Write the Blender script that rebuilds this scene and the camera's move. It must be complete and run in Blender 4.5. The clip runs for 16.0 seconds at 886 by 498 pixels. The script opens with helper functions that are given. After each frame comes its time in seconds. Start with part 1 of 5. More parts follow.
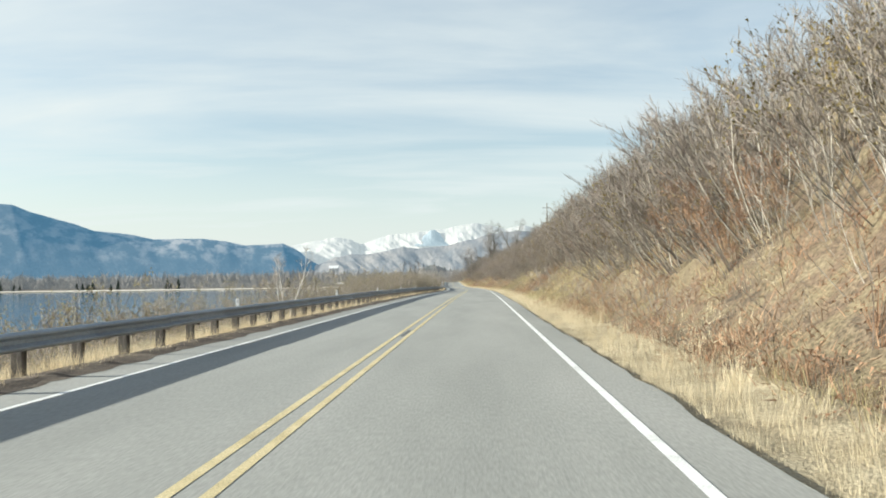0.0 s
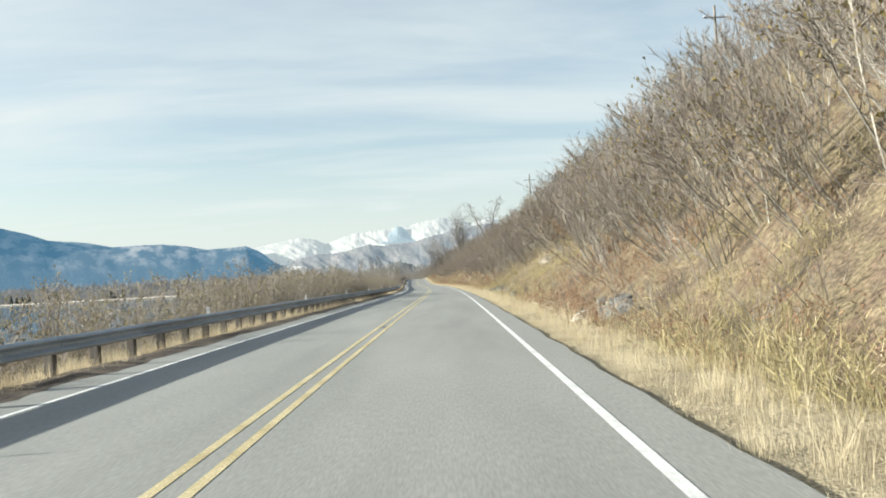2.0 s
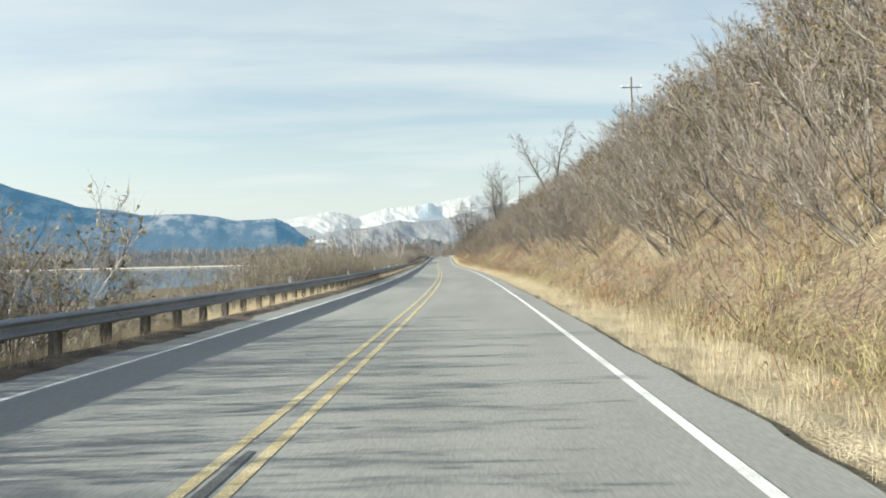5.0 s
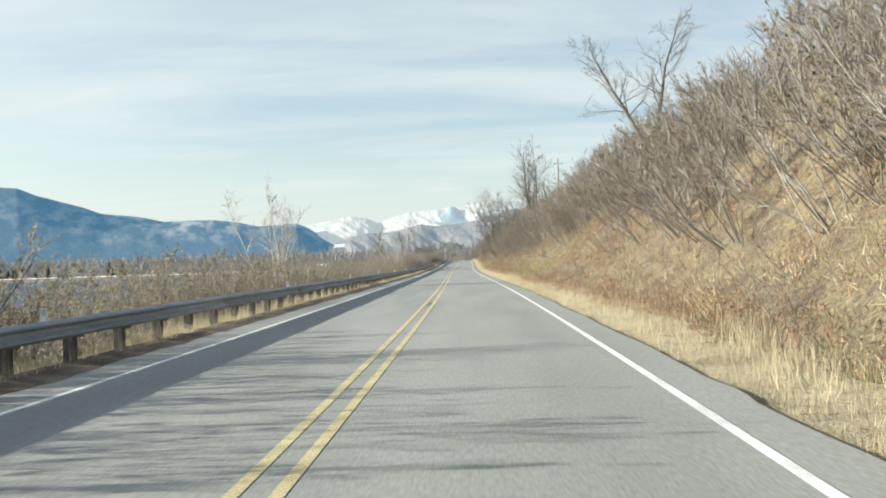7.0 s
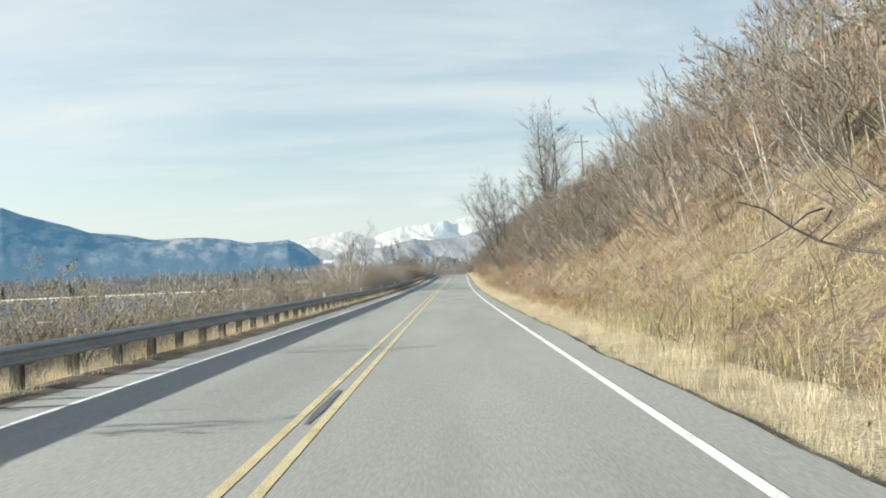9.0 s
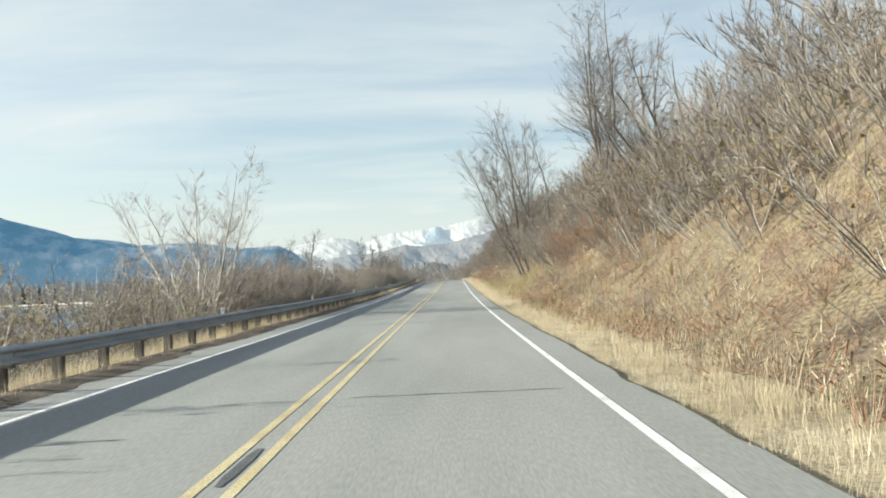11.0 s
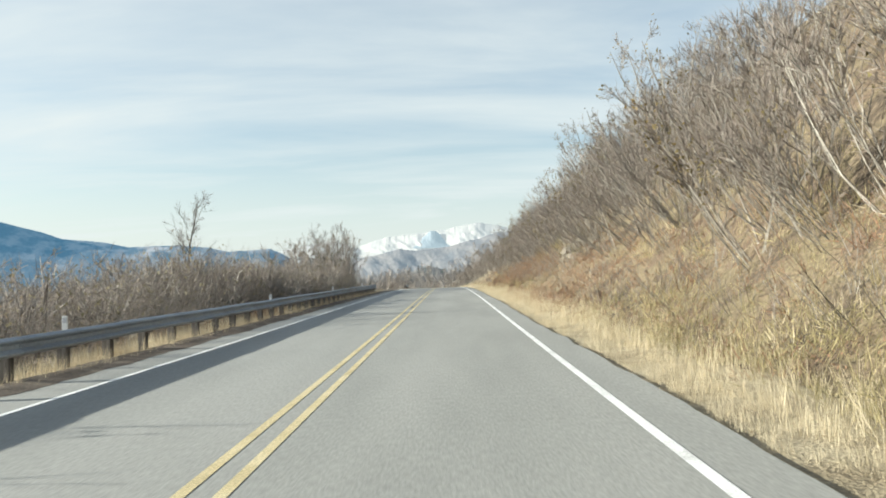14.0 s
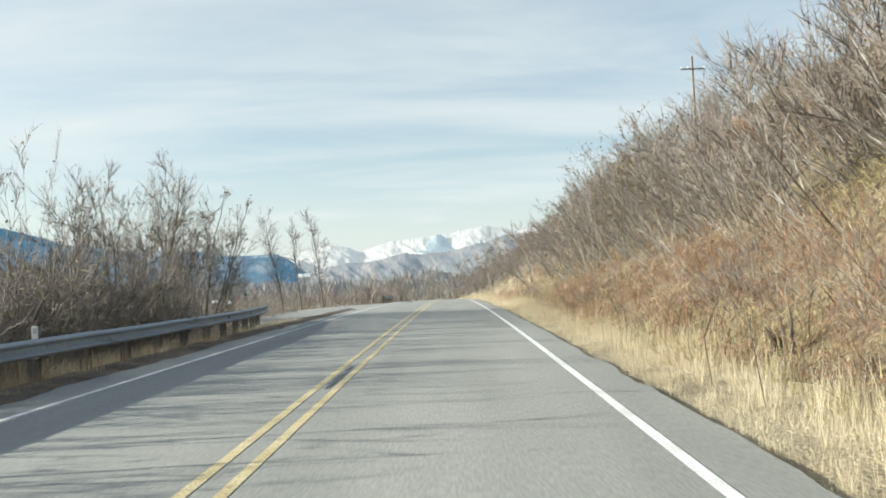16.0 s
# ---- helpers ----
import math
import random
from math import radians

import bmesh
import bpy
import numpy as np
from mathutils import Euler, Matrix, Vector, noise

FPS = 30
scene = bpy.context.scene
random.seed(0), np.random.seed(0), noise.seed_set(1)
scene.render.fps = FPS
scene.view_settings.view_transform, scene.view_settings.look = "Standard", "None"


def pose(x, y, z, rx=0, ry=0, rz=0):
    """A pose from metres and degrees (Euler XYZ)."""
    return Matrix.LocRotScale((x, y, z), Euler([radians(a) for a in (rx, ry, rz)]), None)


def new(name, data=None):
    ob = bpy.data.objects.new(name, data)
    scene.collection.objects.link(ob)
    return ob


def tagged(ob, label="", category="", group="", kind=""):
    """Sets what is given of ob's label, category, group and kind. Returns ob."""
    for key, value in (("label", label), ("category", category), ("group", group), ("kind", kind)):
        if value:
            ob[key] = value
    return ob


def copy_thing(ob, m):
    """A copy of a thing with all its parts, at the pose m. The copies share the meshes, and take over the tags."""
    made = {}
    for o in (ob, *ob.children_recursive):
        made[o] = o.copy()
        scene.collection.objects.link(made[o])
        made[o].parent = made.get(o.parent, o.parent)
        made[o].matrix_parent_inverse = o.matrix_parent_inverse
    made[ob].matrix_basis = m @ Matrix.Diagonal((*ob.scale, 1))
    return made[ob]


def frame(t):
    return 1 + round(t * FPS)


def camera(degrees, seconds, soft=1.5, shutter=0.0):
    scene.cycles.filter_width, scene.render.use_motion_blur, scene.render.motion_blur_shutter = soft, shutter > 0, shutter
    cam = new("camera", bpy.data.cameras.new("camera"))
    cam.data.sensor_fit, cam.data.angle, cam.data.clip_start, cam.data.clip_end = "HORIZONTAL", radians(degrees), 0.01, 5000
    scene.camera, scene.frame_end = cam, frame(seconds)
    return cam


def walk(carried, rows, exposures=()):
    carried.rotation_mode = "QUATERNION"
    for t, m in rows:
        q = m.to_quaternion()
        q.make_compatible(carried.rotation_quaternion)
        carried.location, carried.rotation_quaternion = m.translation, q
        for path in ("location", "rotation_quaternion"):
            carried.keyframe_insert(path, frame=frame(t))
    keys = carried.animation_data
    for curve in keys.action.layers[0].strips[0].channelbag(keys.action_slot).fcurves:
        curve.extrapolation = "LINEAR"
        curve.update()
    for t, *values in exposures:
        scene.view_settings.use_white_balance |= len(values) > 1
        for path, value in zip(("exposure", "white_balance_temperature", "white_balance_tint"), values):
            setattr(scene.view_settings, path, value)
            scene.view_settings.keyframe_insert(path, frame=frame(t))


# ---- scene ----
import functools
import itertools

# ---------------------------------------------------------------- camera
cam = camera(57.46, 16.0, soft=1.85)
ROWS = [
    (0.0, 2.742, 9.843, 1.497, 92.267, 0.788, -1.183),
    (0.5, 3.547, 22.005, 1.526, 91.840, 1.569, -1.767),
    (1.0, 4.363, 34.232, 1.553, 91.799, 2.170, -2.616),
    (1.5, 5.188, 46.526, 1.574, 91.785, 2.678, -3.235),
    (2.0, 6.030, 58.884, 1.585, 91.909, 3.127, -3.431),
    (2.5, 6.837, 71.312, 1.582, 92.114, 2.923, -3.318),
    (3.0, 7.673, 83.804, 1.561, 92.069, 2.889, -3.056),
    (3.5, 8.418, 96.370, 1.522, 91.778, 2.193, -2.740),
    (4.0, 9.148, 109.005, 1.467, 91.338, 1.526, -2.243),
    (4.5, 9.933, 121.705, 1.399, 90.888, 1.413, -1.781),
    (5.0, 10.629, 134.477, 1.321, 90.451, 1.307, -1.293),
    (5.5, 11.284, 147.307, 1.237, 90.353, 1.348, -0.776),
    (6.0, 11.872, 160.181, 1.155, 90.430, 1.464, -0.280),
    (6.5, 12.391, 173.099, 1.087, 90.604, 1.618, 0.123),
    (7.0, 12.846, 186.057, 1.040, 90.794, 1.774, 0.363),
    (7.5, 13.243, 199.055, 1.009, 90.995, 1.928, 0.436),
    (8.0, 13.493, 212.092, 0.981, 91.039, 1.973, 0.279),
    (8.5, 13.829, 225.121, 0.946, 91.427, 2.316, 0.104),
    (9.0, 14.078, 238.100, 0.894, 91.815, 2.584, -0.076),
    (9.5, 14.279, 251.027, 0.833, 92.065, 2.724, -0.235),
    (10.0, 14.457, 263.900, 0.774, 92.174, 2.738, -0.375),
    (10.5, 14.634, 276.720, 0.727, 92.213, 2.651, -0.509),
    (11.0, 14.818, 289.490, 0.698, 92.254, 2.492, -0.650),
    (11.5, 15.004, 302.209, 0.690, 92.367, 2.286, -0.811),
    (12.0, 15.195, 314.899, 0.704, 92.551, 2.034, -0.992),
    (12.5, 15.427, 327.581, 0.742, 92.686, 1.902, -1.075),
    (13.0, 15.709, 340.255, 0.807, 92.664, 1.741, -0.986),
    (13.5, 16.090, 352.922, 0.899, 92.607, 2.104, -0.990),
    (14.0, 16.437, 365.583, 1.021, 92.607, 2.027, -0.974),
    (14.5, 16.775, 378.239, 1.175, 92.712, 1.987, -0.841),
    (15.0, 17.088, 390.888, 1.359, 92.826, 1.875, -0.749),
    (15.5, 17.483, 403.530, 1.558, 92.903, 2.275, -0.598),
    (16.0, 17.808, 416.166, 1.750, 92.916, 2.328, -0.554),
]
walk(cam, [(t, pose(x, y, z, rx, ry, rz)) for t, x, y, z, rx, ry, rz in ROWS],
     [(0.0, 1.3, 6480, 3), (16.0, 1.3, 6480, 3)])

# ---------------------------------------------------------------- sky and sun
SUN_EL = 16.0      # degrees above the horizon
SUN_AZ = 270.0     # from the left of the road
world = bpy.data.worlds.new("sky")
scene.world = world
world.use_nodes = True
wt = world.node_tree
wt.nodes.clear()


def wnode(kind, **inputs):
    nd = wt.nodes.new(kind)
    for k, v in inputs.items():
        nd.inputs[int(k[1:])].default_value = v
    return nd


sky = wnode("ShaderNodeTexSky")
sky.sky_type = "NISHITA"
sky.sun_disc = False
sky.sun_elevation = radians(SUN_EL)
sky.sun_rotation = radians(SUN_AZ)
sky.air_density, sky.dust_density, sky.ozone_density = 1.0, 1.2, 1.6
sky_dim = wnode("ShaderNodeVectorMath")
sky_dim.operation = "SCALE"
sky_dim.inputs[3].default_value = 0.08
wt.links.new(sky.outputs[0], sky_dim.inputs[0])
tc = wnode("ShaderNodeTexCoord")
sep = wnode("ShaderNodeSeparateXYZ")
wt.links.new(tc.outputs["Generated"], sep.inputs[0])
lift = wnode("ShaderNodeMath", _1=0.10)
lift.operation = "ADD"
wt.links.new(sep.outputs[2], lift.inputs[0])
top = wnode("ShaderNodeMath", _1=0.02)
top.operation = "MAXIMUM"
wt.links.new(lift.outputs[0], top.inputs[0])
flat = []
for axis in (0, 1):
    dv = wnode("ShaderNodeMath")
    dv.operation = "DIVIDE"
    wt.links.new(sep.outputs[axis], dv.inputs[0])
    wt.links.new(top.outputs[0], dv.inputs[1])
    flat.append(dv)
comb = wnode("ShaderNodeCombineXYZ")
wt.links.new(flat[0].outputs[0], comb.inputs[0])
wt.links.new(flat[1].outputs[0], comb.inputs[1])
mp = wnode("ShaderNodeMapping", _2=(0.0, 0.0, 0.25), _3=(0.55, 1.5, 1.0))
wt.links.new(comb.outputs[0], mp.inputs[0])
cl = wnode("ShaderNodeTexNoise")
cl.inputs["Scale"].default_value = 0.85
cl.inputs["Detail"].default_value = 7.0
cl.inputs["Roughness"].default_value = 0.55
cl.inputs["Distortion"].default_value = 0.35
wt.links.new(mp.outputs[0], cl.inputs["Vector"])
cr = wnode("ShaderNodeMapRange", _1=0.38, _2=0.70, _3=0.34, _4=0.95)
wt.links.new(cl.outputs[0], cr.inputs[0])
# thicker veil of thin cloud towards the horizon
hz = wnode("ShaderNodeMapRange", _1=0.02, _2=0.24, _3=0.9, _4=0.0)
wt.links.new(sep.outputs[2], hz.inputs[0])
# the veil thins out overhead
thin = wnode("ShaderNodeMapRange", _1=0.25, _2=0.75, _3=1.0, _4=0.3)
wt.links.new(sep.outputs[2], thin.inputs[0])
veil = wnode("ShaderNodeMath")
veil.operation = "MULTIPLY"
wt.links.new(cr.outputs[0], veil.inputs[0])
wt.links.new(thin.outputs[0], veil.inputs[1])
mx = wnode("ShaderNodeMath")
mx.operation = "MAXIMUM"
wt.links.new(veil.outputs[0], mx.inputs[0])
wt.links.new(hz.outputs[0], mx.inputs[1])
cmix = wt.nodes.new("ShaderNodeMix")
cmix.data_type = "RGBA"
cmix.inputs[7].default_value = (0.348, 0.364, 0.374, 1)
wt.links.new(mx.outputs[0], cmix.inputs[0])
wt.links.new(sky_dim.outputs[0], cmix.inputs[6])
bg = wnode("ShaderNodeBackground", _1=1.0)
wt.links.new(cmix.outputs[2], bg.inputs[0])
wo = wnode("ShaderNodeOutputWorld")
wt.links.new(bg.outputs[0], wo.inputs[0])

sun = new("sun", bpy.data.lights.new("sun", "SUN"))
sun.data.energy, sun.data.angle, sun.data.color = 5.0, radians(0.55), (1.0, 0.95, 0.87)
_a, _e = radians(SUN_AZ), radians(SUN_EL)
_dir = Vector((math.sin(_a) * math.cos(_e), math.cos(_a) * math.cos(_e), math.sin(_e)))
sun.matrix_world = Matrix.Translation((-60, 200, 60)) @ _dir.to_track_quat("Z", "Y").to_matrix().to_4x4()

# ---------------------------------------------------------------- materials


def mat(name, cols, scale=1.0, fine=30.0, rough=0.9, bump=0.3, island=0.0, obrand=0.0, metal=0.0,
        coords="Object", stretch=(1, 1, 1), glow=None, fine_amt=0.35, bump_dist=0.02, spec=0.3, thin=0.0, grain=5.0, zone=None):
    """Two-scale noise material: cols are mixed by a large noise, a fine noise varies the value and gives the relief."""
    m = bpy.data.materials.new(name)
    m.use_nodes = True
    nt = m.node_tree
    N, L = nt.nodes, nt.links
    bs = N["Principled BSDF"]
    bs.inputs["Roughness"].default_value = rough
    bs.inputs["Metallic"].default_value = metal
    bs.inputs["Specular IOR Level"].default_value = spec
    co = N.new("ShaderNodeTexCoord")
    mpn = N.new("ShaderNodeMapping")
    mpn.inputs[3].default_value = stretch
    L.new(co.outputs[coords], mpn.inputs[0])
    big = N.new("ShaderNodeTexNoise")
    big.inputs["Scale"].default_value = scale
    big.inputs["Detail"].default_value = grain
    big.inputs["Roughness"].default_value = 0.6
    L.new(mpn.outputs[0], big.inputs["Vector"])
    ramp = N.new("ShaderNodeValToRGB")
    el = ramp.color_ramp.elements
    n = len(cols)
    pos = [0.5] if n == 1 else [0.32 + 0.36 * i / (n - 1) for i in range(n)]
    el[0].position, el[0].color = pos[0], (*cols[0], 1)
    if n > 1:
        el[1].position, el[1].color = pos[-1], (*cols[-1], 1)
        for i in range(1, n - 1):
            e = el.new(pos[i])
            e.color = (*cols[i], 1)
    else:
        el[1].color = (*cols[0], 1)
    L.new(big.outputs[0], ramp.inputs[0])
    fn = N.new("ShaderNodeTexNoise")
    fn.inputs["Scale"].default_value = fine
    fn.inputs["Detail"].default_value = 4.0
    L.new(mpn.outputs[0], fn.inputs["Vector"])
    val = N.new("ShaderNodeMapRange")
    val.inputs[1].default_value, val.inputs[2].default_value = 0.3, 0.7
    val.inputs[3].default_value, val.inputs[4].default_value = 1 - fine_amt, 1 + fine_amt
    L.new(fn.outputs[0], val.inputs[0])
    last = val.outputs[0]
    for amount, kind, out in ((island, "ShaderNodeNewGeometry", "Random Per Island"), (obrand, "ShaderNodeObjectInfo", "Random")):
        if amount:
            g = N.new(kind)
            mr = N.new("ShaderNodeMapRange")
            mr.inputs[3].default_value, mr.inputs[4].default_value = 1 - amount, 1 + amount
            L.new(g.outputs[out], mr.inputs[0])
            mu = N.new("ShaderNodeMath")
            mu.operation = "MULTIPLY"
            L.new(last, mu.inputs[0])
            L.new(mr.outputs[0], mu.inputs[1])
            last = mu.outputs[0]
    sc = N.new("ShaderNodeVectorMath")
    sc.operation = "SCALE"
    L.new(ramp.outputs[0], sc.inputs[0])
    L.new(last, sc.inputs[3])
    if zone:
        # sunlit open ground painted above the tree line: heights z0-z1, x0-x1 along the range
        pos_, mk = N.new("ShaderNodeSeparateXYZ"), None
        L.new(co.outputs["Object"], pos_.inputs[0])
        for out, lo, hi in ((pos_.outputs[2], zone[0], zone[1]), (pos_.outputs[0], zone[2], zone[3]), (big.outputs[0], 0.46, 0.60)):
            mr = N.new("ShaderNodeMapRange")
            mr.inputs[1].default_value, mr.inputs[2].default_value = lo, hi
            L.new(out, mr.inputs[0])
            if mk:
                mu = N.new("ShaderNodeMath")
                mu.operation = "MULTIPLY"
                L.new(mk, mu.inputs[0])
                L.new(mr.outputs[0], mu.inputs[1])
                mk = mu.outputs[0]
            else:
                mk = mr.outputs[0]
        zm = N.new("ShaderNodeMix")
        zm.data_type = "RGBA"
        zm.inputs[7].default_value = (*zone[4], 1)
        L.new(mk, zm.inputs[0])
        L.new(sc.outputs[0], zm.inputs[6])
        L.new(zm.outputs[2], bs.inputs["Base Color"])
    else:
        L.new(sc.outputs[0], bs.inputs["Base Color"])
    if bump:
        bp = N.new("ShaderNodeBump")
        bp.inputs["Strength"].default_value = bump
        bp.inputs["Distance"].default_value = bump_dist
        L.new(fn.outputs[0], bp.inputs["Height"])
        L.new(bp.outputs[0], bs.inputs["Normal"])
    if thin:
        tl, ms = N.new("ShaderNodeBsdfTranslucent"), N.new("ShaderNodeMixShader")
        ms.inputs[0].default_value = thin
        L.new(sc.outputs[0], tl.inputs[0])
        L.new(bs.outputs[0], ms.inputs[1])
        L.new(tl.outputs[0], ms.inputs[2])
        L.new(ms.outputs[0], N["Material Output"].inputs["Surface"])
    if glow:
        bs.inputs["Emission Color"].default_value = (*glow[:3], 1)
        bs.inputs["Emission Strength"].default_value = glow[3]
    return m


M_ASPHALT = mat("asphalt", [(0.246, 0.248, 0.230), (0.286, 0.287, 0.266), (0.320, 0.318, 0.296)], scale=0.35, fine=26, rough=0.85,
                bump=0.25, coords="UV", stretch=(1.6, 0.22, 1), fine_amt=0.14, bump_dist=0.006)
M_TAR = mat("crack_tar", [(0.085, 0.085, 0.082), (0.13, 0.13, 0.125)], scale=2, fine=40, rough=0.6, bump=0.2)
M_YELLOW = mat("yellow_paint", [(0.43, 0.35, 0.19), (0.54, 0.45, 0.255), (0.60, 0.51, 0.31)], scale=1.4, fine=45, rough=0.7, bump=0.2, fine_amt=0.3)
M_WHITE = mat("white_paint", [(0.58, 0.58, 0.56), (0.74, 0.74, 0.72), (0.80, 0.80, 0.78)], scale=1.5, fine=45, rough=0.7, bump=0.2, fine_amt=0.2)
M_GROUND = mat("hillside_soil", [(0.06, 0.048, 0.035), (0.12, 0.092, 0.064), (0.16, 0.13, 0.08), (0.12, 0.086, 0.06), (0.18, 0.146, 0.095)], scale=0.42, fine=11,
               rough=1.0, bump=0.8, bump_dist=0.09, fine_amt=0.55)
M_STRAW = mat("matted_straw", [(0.25, 0.203, 0.131), (0.365, 0.306, 0.203), (0.46, 0.392, 0.268)], scale=0.9, fine=22, rough=1.0, bump=0.7, bump_dist=0.05, fine_amt=0.35)
M_DIRT = mat("litter_and_dirt", [(0.065, 0.05, 0.04), (0.105, 0.082, 0.063), (0.15, 0.12, 0.092), (0.21, 0.17, 0.125)], scale=1.1, fine=24, rough=1.0, bump=0.7, bump_dist=0.02, fine_amt=0.45, coords="UV")
M_GREYBED = mat("crushed_stone", [(0.12, 0.12, 0.115), (0.17, 0.168, 0.16), (0.22, 0.216, 0.204)], scale=1.2, fine=14, rough=1.0, bump=0.9, bump_dist=0.05, fine_amt=0.4)
M_GRASS = mat("dry_grass", [(0.45, 0.38, 0.255), (0.55, 0.475, 0.335), (0.63, 0.56, 0.41)], scale=0.5, fine=6, rough=0.85, bump=0, island=0.2, fine_amt=0.15, thin=0.3)
M_RAILGRASS = mat("railside_straw", [(0.42, 0.335, 0.215), (0.56, 0.47, 0.32), (0.68, 0.60, 0.43)], scale=0.5, fine=6, rough=0.85, bump=0, island=0.3, fine_amt=0.15, thin=0.5)
M_OLIVE = mat("olive_grass", [(0.245, 0.215, 0.105), (0.36, 0.31, 0.165), (0.44, 0.37, 0.215)], scale=0.35, fine=6, rough=0.85, bump=0, island=0.3, fine_amt=0.15, thin=0.3)
M_RUST = mat("dead_bracken", [(0.19, 0.108, 0.07), (0.285, 0.172, 0.107), (0.36, 0.242, 0.152)], scale=0.3, fine=6, rough=0.85, bump=0, island=0.35, fine_amt=0.15, thin=0.3)
M_BARK = mat("grey_bark", [(0.12, 0.108, 0.092), (0.22, 0.202, 0.175), (0.34, 0.32, 0.287)], scale=1.2, fine=18, rough=0.85, bump=0.4, island=0.35, bump_dist=0.01)
M_TWIG = mat("brown_twigs", [(0.158, 0.130, 0.110), (0.228, 0.195, 0.170), (0.30, 0.265, 0.238)], scale=0.25, fine=8, rough=0.85, bump=0, island=0.4, fine_amt=0.15, thin=0.25)
# brown_twigs again, lightened in colour to lift the backlit brush
M_GREYTWIG = mat("pale_twigs", [(0.19, 0.160, 0.140), (0.27, 0.235, 0.207), (0.365, 0.325, 0.292)], scale=0.25, fine=8, rough=0.85, bump=0, island=0.45, fine_amt=0.15, thin=0.4)
M_PALESTEM = mat("pale_stems", [(0.17, 0.15, 0.13), (0.27, 0.245, 0.22), (0.42, 0.395, 0.36)], scale=1.4, fine=18, rough=0.85, bump=0.3, island=0.4, bump_dist=0.01)
M_PALELEAF = mat("faded_leaves", [(0.17, 0.155, 0.085), (0.25, 0.222, 0.13), (0.26, 0.197, 0.122)], scale=0.2, fine=8, rough=0.7, bump=0, island=0.4, fine_amt=0.15, thin=0.35)
M_LEAF = mat("yellowing_leaves", [(0.126, 0.109, 0.046), (0.193, 0.155, 0.063), (0.210, 0.143, 0.059)], scale=0.3, fine=8, rough=0.7, bump=0, island=0.4, fine_amt=0.15, thin=0.3)
M_TREEBARK = mat("pale_tree_bark", [(0.06, 0.053, 0.047), (0.11, 0.10, 0.088), (0.18, 0.167, 0.15)], scale=1.6, fine=14, rough=0.85, bump=0.6, bump_dist=0.02)
M_TREETWIG = mat("dark_twigs", [(0.105, 0.091, 0.08), (0.16, 0.142, 0.126), (0.22, 0.20, 0.182)], scale=0.25, fine=8, rough=0.85, bump=0, island=0.35, fine_amt=0.15, thin=0.2)
M_STEEL = mat("galvanised_steel", [(0.225, 0.255, 0.285), (0.28, 0.315, 0.35), (0.335, 0.37, 0.405)], scale=1.3, fine=24, rough=0.5, metal=0.2,
              bump=0.08, obrand=0.12, fine_amt=0.12, bump_dist=0.004, stretch=(1, 0.4, 1))
M_POST = mat("weathered_wood", [(0.085, 0.075, 0.066), (0.14, 0.126, 0.112), (0.19, 0.172, 0.155)], scale=4, fine=30, rough=0.9, bump=0.5, obrand=0.2, stretch=(1, 1, 0.15))
M_MARKER = mat("white_plastic", [(0.72, 0.72, 0.70), (0.80, 0.80, 0.79)], scale=6, fine=30, rough=0.5, bump=0.05, fine_amt=0.06)
M_REFLECT = mat("grey_reflector", [(0.45, 0.46, 0.48), (0.6, 0.6, 0.62)], scale=20, fine=60, rough=0.3, bump=0.1, fine_amt=0.1)
M_ROCK = mat("grey_rock", [(0.105, 0.11, 0.112), (0.15, 0.154, 0.154), (0.21, 0.21, 0.205)], scale=1.8, fine=9, rough=0.95, bump=0.7, island=0.28, bump_dist=0.04)
M_PALEROCK = mat("pale_rock", [(0.11, 0.094, 0.073), (0.17, 0.15, 0.118), (0.24, 0.215, 0.175)], scale=2.4, fine=9, rough=0.95, bump=0.9, island=0.15, bump_dist=0.06)
M_SAND = mat("pale_sand", [(0.56, 0.52, 0.44), (0.68, 0.64, 0.56)], scale=0.02, fine=0.6, rough=1, bump=0.2)
# the woods' slight bluish glow is painted-in haze
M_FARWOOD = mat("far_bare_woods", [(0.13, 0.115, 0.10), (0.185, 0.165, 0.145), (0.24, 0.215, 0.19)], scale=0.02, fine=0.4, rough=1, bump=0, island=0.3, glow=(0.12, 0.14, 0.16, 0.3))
M_SPRUCE = mat("spruce", [(0.03, 0.05, 0.035), (0.05, 0.07, 0.05)], scale=0.3, fine=2, rough=0.9, bump=0, island=0.25)
M_POLE = mat("pole_timber", [(0.15, 0.135, 0.12), (0.24, 0.22, 0.20)], scale=3, fine=20, rough=0.9, bump=0.3, stretch=(1, 1, 0.2))
M_HOUSE = mat("white_siding", [(0.74, 0.74, 0.74), (0.80, 0.80, 0.80)], scale=0.2, fine=3, rough=0.8, bump=0)
# distance: haze is put into these materials as a faint bluish glow
# colours darkened so the slope stays shaded; zone paints a sunlit brown top
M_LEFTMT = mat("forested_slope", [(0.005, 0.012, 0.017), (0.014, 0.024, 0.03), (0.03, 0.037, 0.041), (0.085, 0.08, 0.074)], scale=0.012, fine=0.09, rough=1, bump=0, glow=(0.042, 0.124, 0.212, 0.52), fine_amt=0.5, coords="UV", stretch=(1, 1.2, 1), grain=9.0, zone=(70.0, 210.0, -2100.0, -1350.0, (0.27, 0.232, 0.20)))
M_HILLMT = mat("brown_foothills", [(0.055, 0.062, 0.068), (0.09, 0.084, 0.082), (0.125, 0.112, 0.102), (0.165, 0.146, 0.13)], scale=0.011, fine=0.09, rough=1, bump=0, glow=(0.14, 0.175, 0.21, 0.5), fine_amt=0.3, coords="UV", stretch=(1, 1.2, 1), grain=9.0)
